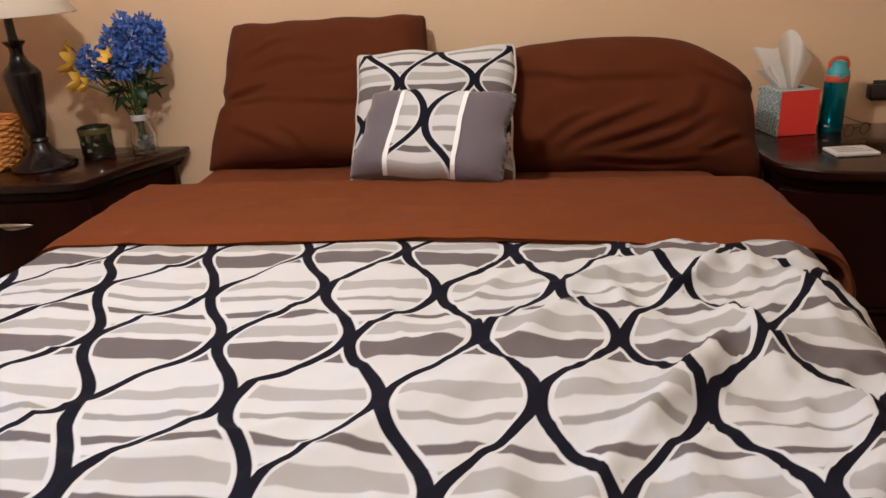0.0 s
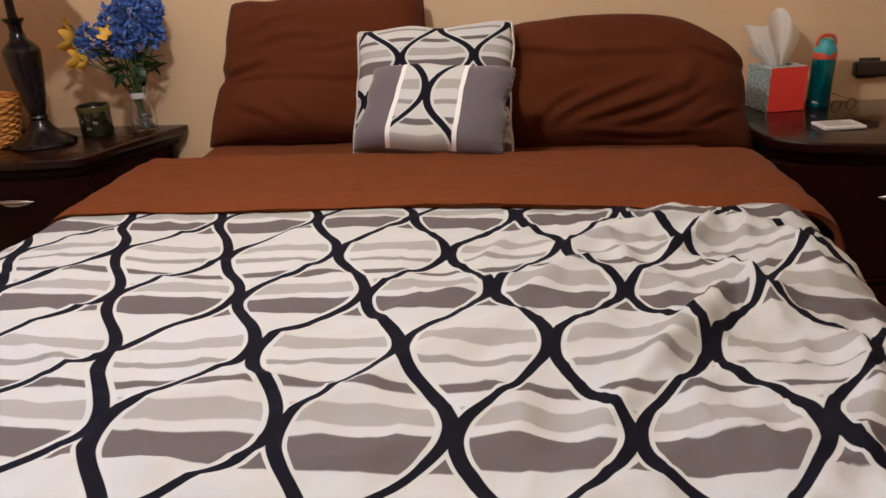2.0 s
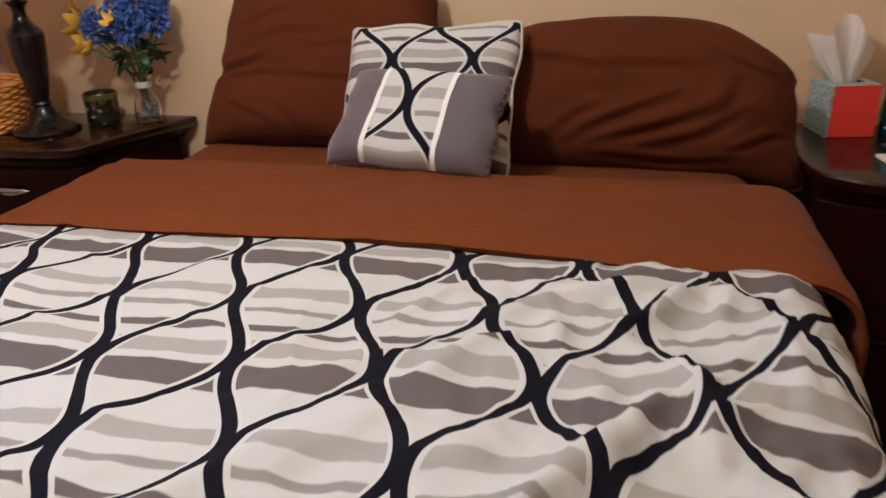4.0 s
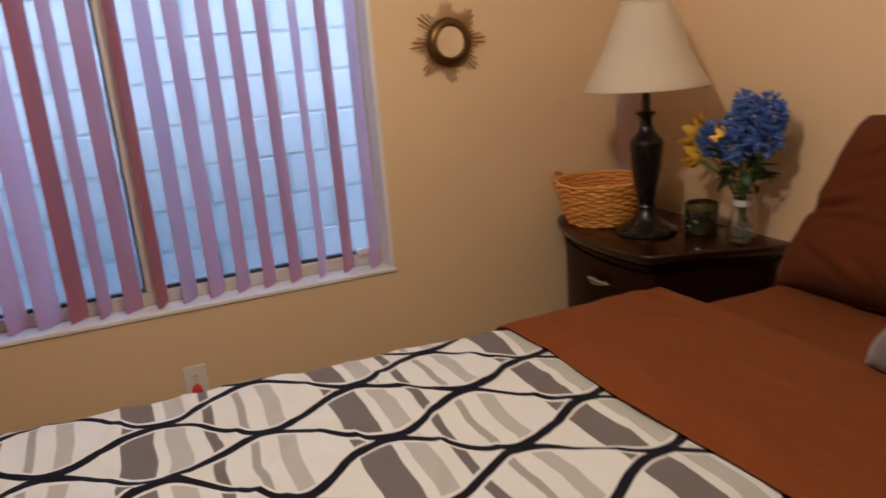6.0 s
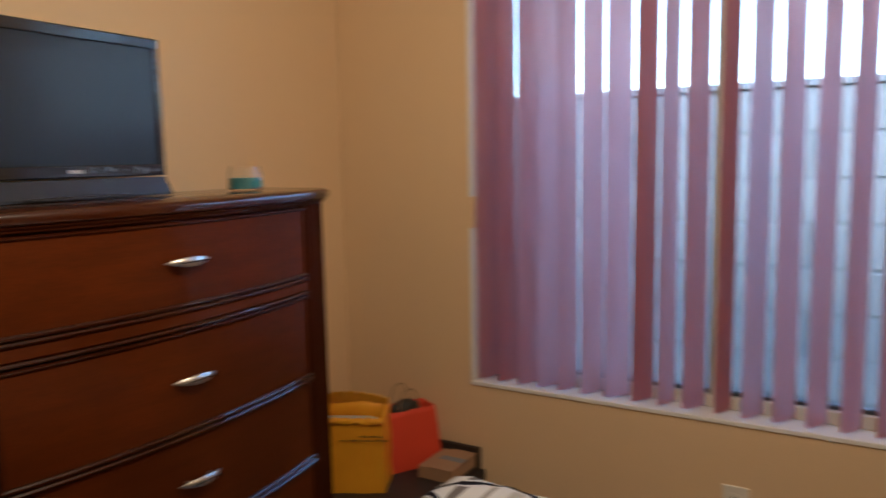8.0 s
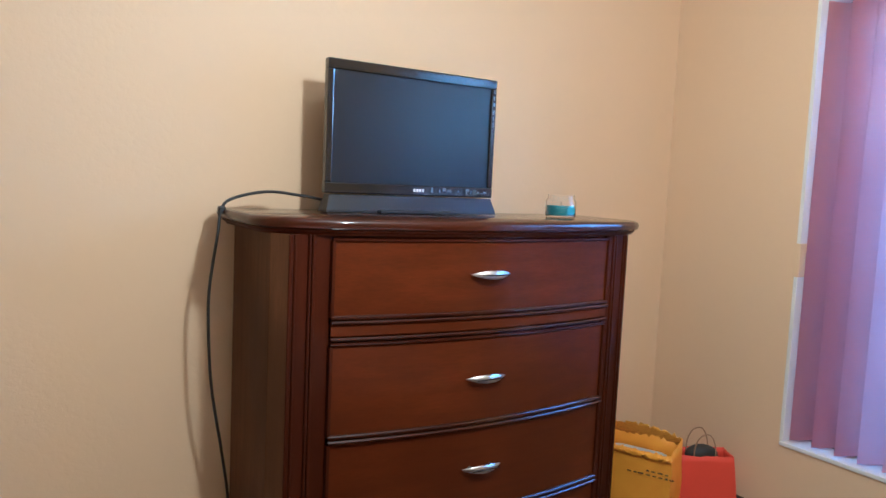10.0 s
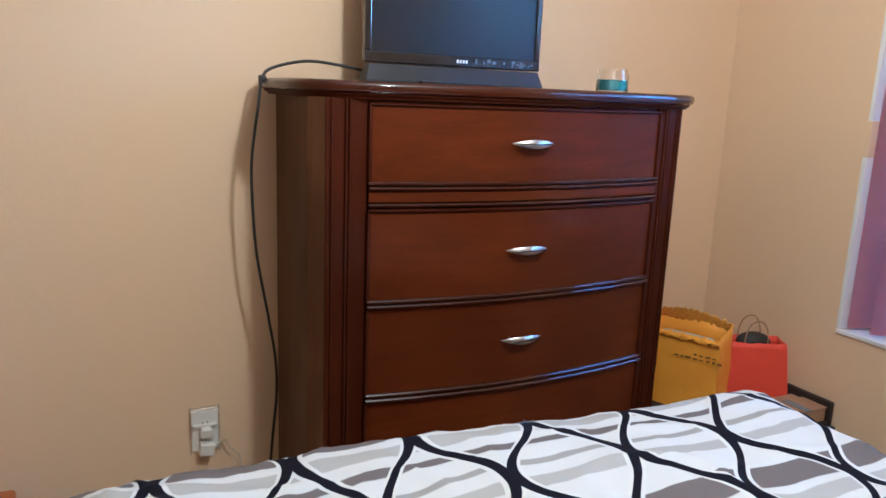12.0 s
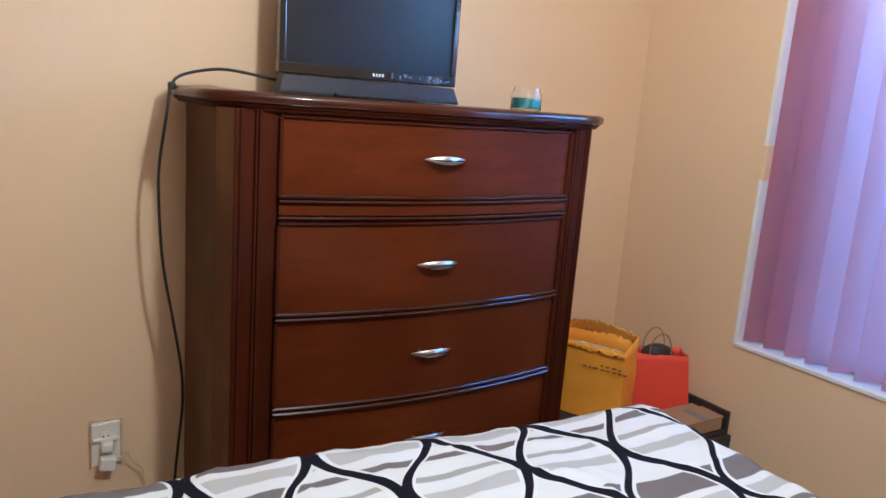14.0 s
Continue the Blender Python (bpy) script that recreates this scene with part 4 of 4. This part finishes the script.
def bottle(x, y):
    th = thing("water_bottle", "teal metal water bottle with an orange carry loop", "bottle", (x, y, NR + .001))
    th.scale = (.94, .94, .94)
    part("body", lathe([(0, 0), (.031, 0), (.033, .003), (.033, .145), (.0325, .148), (0, .148)], 40), M_TEAL, th, smooth=40)
    part("neck_ring", lathe([(0, .149), (.0335, .149), (.034, .152), (.034, .166), (.033, .168), (0, .168)], 40), M_ORANGE_PL, th, "orange collar", smooth=40)
    part("cap", lathe([(0, .168), (.0325, .168), (.032, .176), (.027, .186), (.022, .192), (.021, .205), (0, .207)], 40), M_TEAL_PL, th, "pale teal cap", smooth=40)
    part("carry_loop", tube([(-.024, 0, .183), (-.025, 0, .200), (-.017, 0, .213), (0, 0, .217), (.017, 0, .213), (.025, 0, .200), (.024, 0, .183)], .0055, 8, 5), M_ORANGE_PL, th, "orange loop", smooth=60)
    part("button", moved(lathe([(0, 0), (.009, 0), (.009, .003), (0, .004)], 16), pose(0, -.0335, .170, 90, 0, 0)), M_TEAL_PL, th)
    part("logo_mark", moved(box((-.008, -.0006, -.003), (.008, .0006, .003), .0004, 1), pose(-.020, -.0272, .02, 0, 0, -36)), M_LOGO, th)


bottle(2.752, -.115)
pad = thing("card_stack", "small white printed card lying on the nightstand", "card", (2.718, -.365, NR + .001), 8)
part("card", box((-.055, -.038, 0), (.055, .038, .009), .003), M_PAD, pad)
for i in range(3):
    part("print_line", box((-.042, -.022 + i * .017, .0092), (.042 - .012 * i, -.014 + i * .017, .0097), 0), plain("pale_grey_print", (.45, .44, .45), .7), pad)
gl = thing("eyeglasses", "folded thin metal eyeglasses on the nightstand", "eyeglasses", (2.79, -.20, NR + .004), 30)
for s in (-1, 1):
    part("rim", tube([(s * .03 + .021 * math.cos(a), .012 * math.cos(a) * .2, .018 + .016 * math.sin(a)) for a in (2 * math.pi * i / 20 for i in range(21))], .0011, 6, 0, False), M_BRONZE, gl, smooth=60)
    part("temple", tube([(s * .052, 0, .024), (s * .056, .02, .024), (s * .05, .06, .03), (s * .03, .10, .045)], .0013, 6, 6), M_BRONZE, gl, smooth=60)
part("bridge", tube([(-.010, 0, .022), (0, -.002, .026), (.010, 0, .022)], .0011, 6, 4), M_BRONZE, gl)
adp = thing("wall_adapter", "black plastic power adapter plugged into the wall", "adapter", (2.925, 0, .825))
part("casing", box((-.048, -.034, -.023), (.048, -.001, .023), .008, 3), M_BLACKPL, adp)
part("prong_plate", box((-.03, -.0012, -.03), (.03, -.0002, .03), 0), M_SLOT, adp)


# ---- sunburst mirrors ----
def sunburst(y, z, r, turn, seed):
    th = thing("sunburst_mirror", "small antique gold sunburst mirror hung on the wall", "mirror", group="sunburst mirrors")
    th.matrix_basis = pose(.004, y, z, turn, 0, 0)
    rr = random.Random(seed)
    k = r / .13
    part("mirror_glass", moved(lathe([(0, .018), (.048 * k, .018), (.049 * k, .014)], 40), pose(0, 0, 0, 0, 90, 0)), plain("mirror_silver", (.9, .9, .88), .04, 1.0, vary=.01), th, "round mirror")
    part("ring", moved(lathe([(.047 * k, .004), (.047 * k, .020), (.053 * k, .026), (.064 * k, .024), (.073 * k, .014), (.075 * k, .003)], 48), pose(0, 0, 0, 0, 90, 0)), M_GOLD_DARK, th, "dark gold ring", smooth=50)
    part("backing", moved(lathe([(0, .0), (.074 * k, .0), (.074 * k, .004), (0, .004)], 40), pose(0, 0, 0, 0, 90, 0)), M_GOLD_DARK, th)
    n = 50
    for i in range(n):
        a = 2 * math.pi * i / n
        lobe = abs(math.cos(a * 4.0 + .4))
        ln = (.092 + .040 * lobe ** 2 + rr.uniform(-.004, .004)) * k
        w = (.0017 + .0012 * lobe ** 4) * k
        b = bmesh.new()
        q = [b.verts.new(c) for c in ((.004, -w * .8, .066 * k), (.004, w * .8, .066 * k), (.004, w, ln * .93), (.004, 0, ln), (.004, -w, ln * .93))]
        t = [b.verts.new(c) for c in ((.010, 0, .068 * k), (.0085, 0, ln * .95))]
        for f in ((q[0], q[1], t[0]), (q[1], q[2], t[1], t[0]), (q[2], q[3], t[1]), (q[3], q[4], t[1]), (q[4], q[0], t[0], t[1]), (q[4], q[3], q[2], q[1], q[0])):
            b.faces.new(f)
        part("ray", moved(b, pose(0, 0, 0, math.degrees(a), 0, 0)), M_GOLD, th)


sunburst(-.725, 1.34, .132, 8, 1)
sunburst(-.215, 1.80, .132, 30, 2)


# ---- chest of drawers ----
def dresser():
    th = thing("chest_of_drawers", "tall dark cherry chest of drawers with bowed front", "dresser")
    X0, X1, YB, H = .545, 1.592, -3.0, 1.30
    cx = 1.0615

    def bow(x):
        return -2.607 - .047 * ((x - cx) / .444) ** 2
    bowed = [(cx - .444 + .888 * i / 24, bow(cx - .444 + .888 * i / 24)) for i in range(25)]
    plan = [(X0, YB)] + [(X0 + .003, -2.69), (X0 + .022, -2.660)] + bowed + [(X1 - .022, -2.660), (X1 - .003, -2.69), (X1, YB)]
    over, lap = .038, .063
    top = [(X0 - lap, YB)] + [(X0 - lap, -2.74), (X0 - lap + .012, -2.70), (X0 - .028, -2.665), (X0 + .025, -2.635)] + [(x, y + over - .006) for x, y in bowed[1:-1]] + \
          [(X1 - .045, -2.635), (X1 + .005, -2.665), (X1 + over - .012, -2.70), (X1 + over, -2.74), (X1 + over, YB)]
    part("top", prism(top, [(H - .026, .010), (H - .022, .003), (H - .012, 0), (H - .004, .003), (H, .010)]), M_WOOD_GLOSS, th, smooth=40)
    part("cornice", prism(top, [(H - .038, .020), (H - .034, .018), (H - .030, .012), (H - .0262, .010)]), M_WOOD_UP, th, smooth=25)
    part("carcass", prism(plan, [(.08, .012), (H - .036, .012)]), M_WOOD_UP, th, smooth=25)
    part("plinth", prism(plan, [(0, 0), (.07, 0), (.082, .012)]), M_WOOD, th, smooth=25)
    for s in (-1, 1):
        xs = X1 if s > 0 else X0
        part("side_panel", box((xs - .008 if s > 0 else xs - .002, YB + .03, .1), (xs + .002 if s > 0 else xs + .008, -2.688, H - .037), .003), M_WOOD_SIDE, th, "plain dark side panel")
        # canted corner posts with flutes
        corner = [(xs + s * .002, -2.6878), (xs - s * .026, -2.653), (xs - s * .050, -2.655), (xs - s * .050, -2.6878)]
        part("corner_panel", prism(corner[::s], [(.085, 0), (H - .037, 0)]), M_WOOD_SIDE, th, "plain brown canted corner")
        for k, (dx, w) in enumerate(((.0305, .0045), (.0405, .0030), (.0725, .0030), (.0815, .0040))):
            a = Vector((xs - s * dx, -2.655 + .004 * (k > 1), 0))
            part("post_moulding", moved(box((-w, -.012, .085), (w, .006, H - .037), .0025, 2), Matrix.Translation(a)), M_WOOD_UP, th)
        part("post", box((min(xs - s * .028, xs - s * .084), -2.672, .085), (max(xs - s * .028, xs - s * .084), -2.653, H - .037), .002), M_WOOD_UP, th)
        edge = cx + s * .4075
        part("stile", box((min(xs - s * .0842, edge), -2.676, .085), (max(xs - s * .0842, edge), -2.6495, H - .037), .002), M_WOOD_UP, th)
    rows = [(1.078, 1.250), (.806, 1.014), (.578, .790), (.345, .562), (.10, .330)]
    inner = bowed[1:-1]
    for i, (z0, z1) in enumerate(rows):
        dr = part("drawer", front_strip(inner, z0, z1, .004, face=1), M_WOOD, th, smooth=30)
        part("lip", front_strip(inner, z0 - .004, z0 + .006, .013, face=1), M_WOOD_GLOSS, dr, smooth=30)
        part("lip", front_strip(inner, z0 - .0135, z0 - .0055, .017, face=1), M_WOOD_GLOSS, dr, smooth=30)
        if i == 0:
            part("top_bead", front_strip(inner, z1 - .002, z1 + .006, .010, face=1), M_WOOD_GLOSS, dr, smooth=30)
        for e in (0, -1):
            x, y = inner[e]
            part("side_bead", box((x - .004, y - .01, z0), (x + .004, y + .011, z1), .002), M_WOOD_UP, dr)
        handle(dr, cx + .015, bow(cx) + .004, (z0 + z1) / 2 + .008, 180)
    part("divider_rail", front_strip(inner, 1.036, 1.063, .009, face=1), M_WOOD, th, smooth=30)
    part("divider_moulding", front_strip(inner, 1.027, 1.035, .015, face=1), M_WOOD_GLOSS, th, smooth=30)
    part("divider_moulding", front_strip(inner, 1.015, 1.023, .012, face=1), M_WOOD_GLOSS, th, smooth=30)


dresser()
DT = 1.301


# ---- television, candle and cable ----
tv = thing("television", "small flat-screen television with a glossy black bezel", "television", (1.142, -2.89, DT), 182.5)


def television():
    w, z0, z1 = .260, .047, .378
    part("back_shell", box((-w + .015, .004, z0 + .01), (w - .015, .045, z1 - .015), .02, 3), M_CHAR, tv)
    part("bezel", joined(box((-w, -.014, z0), (w, .008, z0 + .028), .003), box((-w, -.014, z1 - .026), (w, .008, z1), .003),
                         box((-w, -.0138, z0 + .0275), (-w + .017, .0078, z1 - .0255), .003), box((w - .017, -.0138, z0 + .0275), (w, .0078, z1 - .0255), .003)), M_BLACKPL, tv)
    part("screen", box((-w + .016, -.008, z0 + .027), (w - .016, .004, z1 - .025), 0), M_SCREEN, tv, "dark matt screen")
    bm = prism([(-w - .002, -.030), (w + .002, -.030), (w + .002, .02), (-w - .002, .02)], [(0, 0), (.006, 0), (.044, .011)])
    part("chin", bm, M_CHAR, tv, "charcoal speaker chin")
    part("stand", box((-.12, -.05, 0), (.12, .075, .008), .003), M_CHAR, tv)
    part("maker_mark", joined(*[box((-.004 + i * .009, -.0147, z0 + .010), (.002 + i * .009, -.0141, z0 + .018), 0) for i in range(4)]), M_LOGO, tv, "pale maker's mark")
    rr = random.Random(5)
    # opaque grey flecks paint the reflections in the bezel's clear film
    fl = []
    for i in range(16):
        x = .05 + .19 * rr.random()
        ww = rr.uniform(.003, .012)
        fl.append(box((x, -.0148, z0 + .006 + rr.random() * .012), (min(w - .002, x + ww), -.0142, z0 + .010 + rr.random() * .014), 0))
    for i in range(9):
        z = z0 + .20 + .10 * rr.random()
        fl.append(box((w - .011, -.0148, z), (w - .006, -.0142, z + .010), 0))
    tagged(part("film_glint", joined(*fl), plain("grey_gleam", (.15, .17, .21), .3), tv, "grey flecks painted as reflections in clear protective film"), kind="stuff")


television()
jr = thing("jar_candle", "teal candle in a clear glass jar", "candle", (.672, -2.83, DT), 180)
jr.scale = (.86, .86, .90)
part("glass_jar", lathe([(0, 0), (.049, 0), (.052, .004), (.052, .052), (.046, .060), (.046, .072), (.043, .072), (.043, .060), (.049, .051), (.049, .005), (0, .004)], 40), M_GLASS, jr, smooth=40)
part("wax", lathe([(0, .0055), (.0485, .0055), (.0485, .037), (.047, .038), (0, .037)], 36), M_WAX, jr, "teal wax", smooth=40)
part("wick", tube([(0, 0, .037), (.001, 0, .047)], .0012, 5, 0), M_SLOT, jr)
part("jar_label", box((-.018, -.0535, .012), (.018, -.0525, .03), 0), M_WAX, jr)
cab = thing("power_cable", "thin black power cable looping from the television down the wall", "cable", (-.007, -.03, 0))
part("cord", tube([(1.37, -2.89, 1.325), (1.45, -2.90, 1.338), (1.53, -2.915, 1.344), (1.61, -2.925, 1.325), (1.640, -2.915, 1.298), (1.654, -2.890, 1.24), (1.673, -2.880, 1.12), (1.676, -2.875, 1.03), (1.667, -2.875, .88),
                   (1.641, -2.875, .72), (1.622, -2.880, .60), (1.618, -2.885, .50), (1.627, -2.890, .39), (1.634, -2.900, .27), (1.636, -2.93, .05), (1.64, -2.93, .006)], .0037, 8, 8), M_CABLE, cab, smooth=60)
part("cable_tie", box((1.629, -2.932, 1.288), (1.646, -2.912, 1.306), .004), M_CABLE, cab)


# ---- outlets ----
def outlet(name, label, m):
    th = tagged(new(name), label, "outlet", "wall outlets")
    th.matrix_basis = m
    part("plate", box((-.035, -.006, -.057), (.035, 0, .057), .003, 2), M_PLATE, th)
    for s in (-1, 1):
        rec = part("receptacle", moved(lathe([(0, 0), (.0165, 0), (.0165, .002), (0, .002)], 24), pose(0, -.006, s * .0195, 90, 0, 0)), M_PLATE, th)
        for q in (-.006, .006):
            part("slot", box((q - .0012, -.0088, s * .0195 - .001), (q + .0012, -.0079, s * .0195 + .007), 0), M_SLOT, rec)
        part("slot", moved(lathe([(0, 0), (.0022, 0), (.0022, .0008), (0, .0008)], 10), pose(0, -.008, s * .0195 - .008, 90, 0, 0)), M_SLOT, rec)
    part("screw", moved(lathe([(0, 0), (.003, 0), (.0025, .001), (0, .0012)], 12), pose(0, -.006, 0, 90, 0, 0)), M_NICKEL, th)
    return th


outlet("wall_outlet", "white duplex outlet with a red plug in it", pose(0, -1.657, .383, 0, 0, 90))
rp = thing("red_plug", "red plug and cord in the outlet", "plug", (.008, -1.657, .362), 90)
part("plug_body", moved(lathe([(0, 0), (.013, .0), (.016, .006), (.015, .022), (.009, .030), (0, .030)], 20), pose(0, -.001, 0, 90, 0, 0) @ Matrix.Diagonal((1, 1.35, 1, 1))), M_RED_PLUG, rp, smooth=50)
part("cord", tube([(0, -.024, -.004), (0, -.030, -.03), (.002, -.028, -.09), (.0, -.02, -.20), (.004, -.015, -.345)], .0045, 8, 8), M_RED_PLUG, rp, smooth=60)
part("cord_bar", box((-.042, -.022, -.040), (.040, -.016, -.036), .001, 1), M_SLOT, rp)
so = outlet("wall_outlet", "white outlet with a clear cover frame and chargers", pose(1.777, SOUTH, .375, 0, 0, 180))
part("cover_frame", joined(box((-.037, -.010, .062), (.037, -.004, .067), .001), box((-.038, -.010, -.06), (-.035, -.004, .067), .001), box((.035, -.010, -.06), (.038, -.004, .067), .001)), M_GLASS, so, "clear safety cover frame")
part("safety_cap", joined(box((-.032, -.016, .012), (.030, -.008, .022), .003), box((-.014, -.030, -.016), (.018, -.008, .014), .008, 3)), M_PLATE, so, "white plug cap")
ch = thing("phone_charger", "white cube charger with a thin cream cord", "charger", (1.777, SOUTH - .0, .335), 180)
part("cube", moved(box((-.020, -.036, -.017), (.018, -.0062, .017), .004, 3), pose(.002, -.002, -.004, 0, 8, 0)), M_PLATE, ch)
part("cord", tube([(.018, -.022, .004), (.036, -.022, .005), (.044, -.022, .016), (.05, -.022, .012), (.060, -.022, -.012), (.075, -.020, -.03), (.09, -.018, -.07), (.10, -.018, -.32)], .0017, 6, 8), plain("cream_cord", (.6, .5, .36), .5), ch, smooth=60)

# ---- corner clutter ----
dk = thing("storage_box", "dark brown open storage box in the room's corner", "box")
for a, b in (((.012, -2.99, 0), (.53, -2.45, .02)), ((.012, -2.99, .02), (.53, -2.975, .33)), ((.012, -2.465, .02), (.53, -2.45, .33)),
             ((.012, -2.975, .02), (.027, -2.465, .405)), ((.515, -2.975, .02), (.53, -2.465, .33))):
    part("panel", box(a, b, .003), M_DARKBOX, dk)
part("inner_tray", box((.028, -2.974, .325), (.514, -2.466, .343), .002), M_DARKBOX, dk)
kb = thing("cardboard_box", "flat kraft cardboard box with a taped lid", "cardboard box")
part("carton", box((.035, -2.600, .344), (.20, -2.475, .385), .003), M_KRAFT, kb)
part("lid_flap", box((.033, -2.560, .3855), (.202, -2.473, .3895), .001), M_KRAFT, kb)
part("tape", box((.10, -2.561, .3898), (.13, -2.472, .3906), 0), M_BLOCK, kb)


def bag_bm(w0, w1, d, h, wob, seed, rim=0.0):
    """An open paper bag: walls from a four-sided plan, crumpled."""
    rr = random.Random(seed)
    bm = bmesh.new()
    per, lev = 40, 10
    rings = []
    for j in range(lev + 1):
        q = j / lev
        w = w0 + (w1 - w0) * q
        ring = []
        for i in range(per):
            s, t = divmod(i, per // 4)
            t = -1 + 2 * t / (per // 4)
            x, y = ((t, -1), (1, t), (-t, 1), (-1, -t))[s]
            p = Vector((x * w / 2, y * d / 2 * (1 - .15 * q), h * q + (rim * (y + 1) / 2 if j == lev else 0)))
            n = noise.noise(Vector((p.x * 14 + seed, p.y * 14, p.z * 14)))
            p += Vector((x, y, 0)) * n * wob
            if j == lev:
                p.z += rr.uniform(-.003, .003) if wob > .002 else 0
            ring.append(bm.verts.new(p))
        rings.append(ring)
    for a, b in zip(rings, rings[1:]):
        for i in range(per):
            bm.faces.new((a[i], a[(i + 1) % per], b[(i + 1) % per], b[i]))
    bm.faces.new(rings[0])
    return bm


yb = thing("yellow_gift_bag", "crumpled golden yellow padded bag with torn open top", "bag", (.345, -2.765, .344), 116)
thicken(part("bag_wall", bag_bm(.250, .245, .13, .238, .007, 3, .03), M_FOIL, yb, smooth=40), .002)
part("lining", box((-.098, -.038, .02), (.098, .042, .222), .03, 3), M_POLY, yb, "white lining")


def torn(u, v):
    return Vector((-.122 + .244 * u, -.058 - .010 * math.sin(v * 3.1), .240 - .020 * v + .012 * fold_noise(u * 9, v * 3, 2, 4)))


thicken(part("torn_flap", grid(30, 5, torn), M_FOIL, yb, smooth=60), .002)


def crest(u, v):
    return Vector((-.122 + .244 * u, .056 - .022 * math.sin(u * 3.1) * v, .250 + .046 * v * math.sin(.45 + 2.3 * u) + .014 * fold_noise(u * 12, v * 5, 2, 8)))


thicken(part("back_flap", grid(30, 5, crest), M_GLITTER, yb, "glittering golden back flap", smooth=60), .002)
rr = random.Random(21)
for j, (x0, n) in enumerate(((.030, 4), (-.030, 8))):
    x = x0
    for i in range(n):
        wd = rr.uniform(.008, .018)
        part("print_bar", moved(box((0, -.0006, 0), (wd, .0006, rr.uniform(.004, .006)), .0005, 1), pose(x + .02, -.0690, .182 - j * .013, -3, -3, 0)), M_BAR, yb)
        x += wd + rr.uniform(.003, .008)
rb = thing("red_gift_bag", "plain red paper gift bag with cord handles", "bag", (.132, -2.69, .344), 150)
thicken(part("bag_wall", bag_bm(.232, .180, .10, .205, .0025, 6), M_RED_PAPER, rb, smooth=30), .0012)
for y in (-.036, .036):
    part("cord_handle", tube([(-.035, y, .17), (-.037, y, .225), (-.02, y, .265), (.01, y, .272), (.03, y, .235), (.033, y, .17)], .0022, 6, 6), M_KRAFT, rb, "twisted cord handle", smooth=60)
bl = bmesh.new()
bmesh.ops.create_icosphere(bl, subdivisions=3, radius=.05)
part("dark_parcel", moved(bl, pose(.0, .0, .195) @ Matrix.Diagonal((1.1, .6, .7, 1))), M_SLOT, rb, "dark rounded contents", smooth=80)

ot = thing("leather_box", "tan orange leather box against the wall", "box", (2.43, -2.79, 0), 0)
part("case", box((-.21, -.17, 0), (.21, .16, .285), .012, 3), M_LEATHER, ot)
part("lid", box((-.215, -.175, .287), (.215, .165, .335), .010, 3), M_LEATHER, ot)
part("strap", box((-.245, -.12, .27), (-.2152, -.02, .325), .006), M_SLOT, ot)

# ceiling lamp over the room's middle
fx = thing("ceiling_lamp", "flush white ceiling lamp", "lamp", (1.35, -1.45, 0))
part("canopy", lathe([(0, HIGH), (.07, HIGH), (.07, HIGH - .03), (.02, HIGH - .045), (.02, HIGH - .12), (0, HIGH - .12)], 30), M_TRIM, fx, smooth=40)
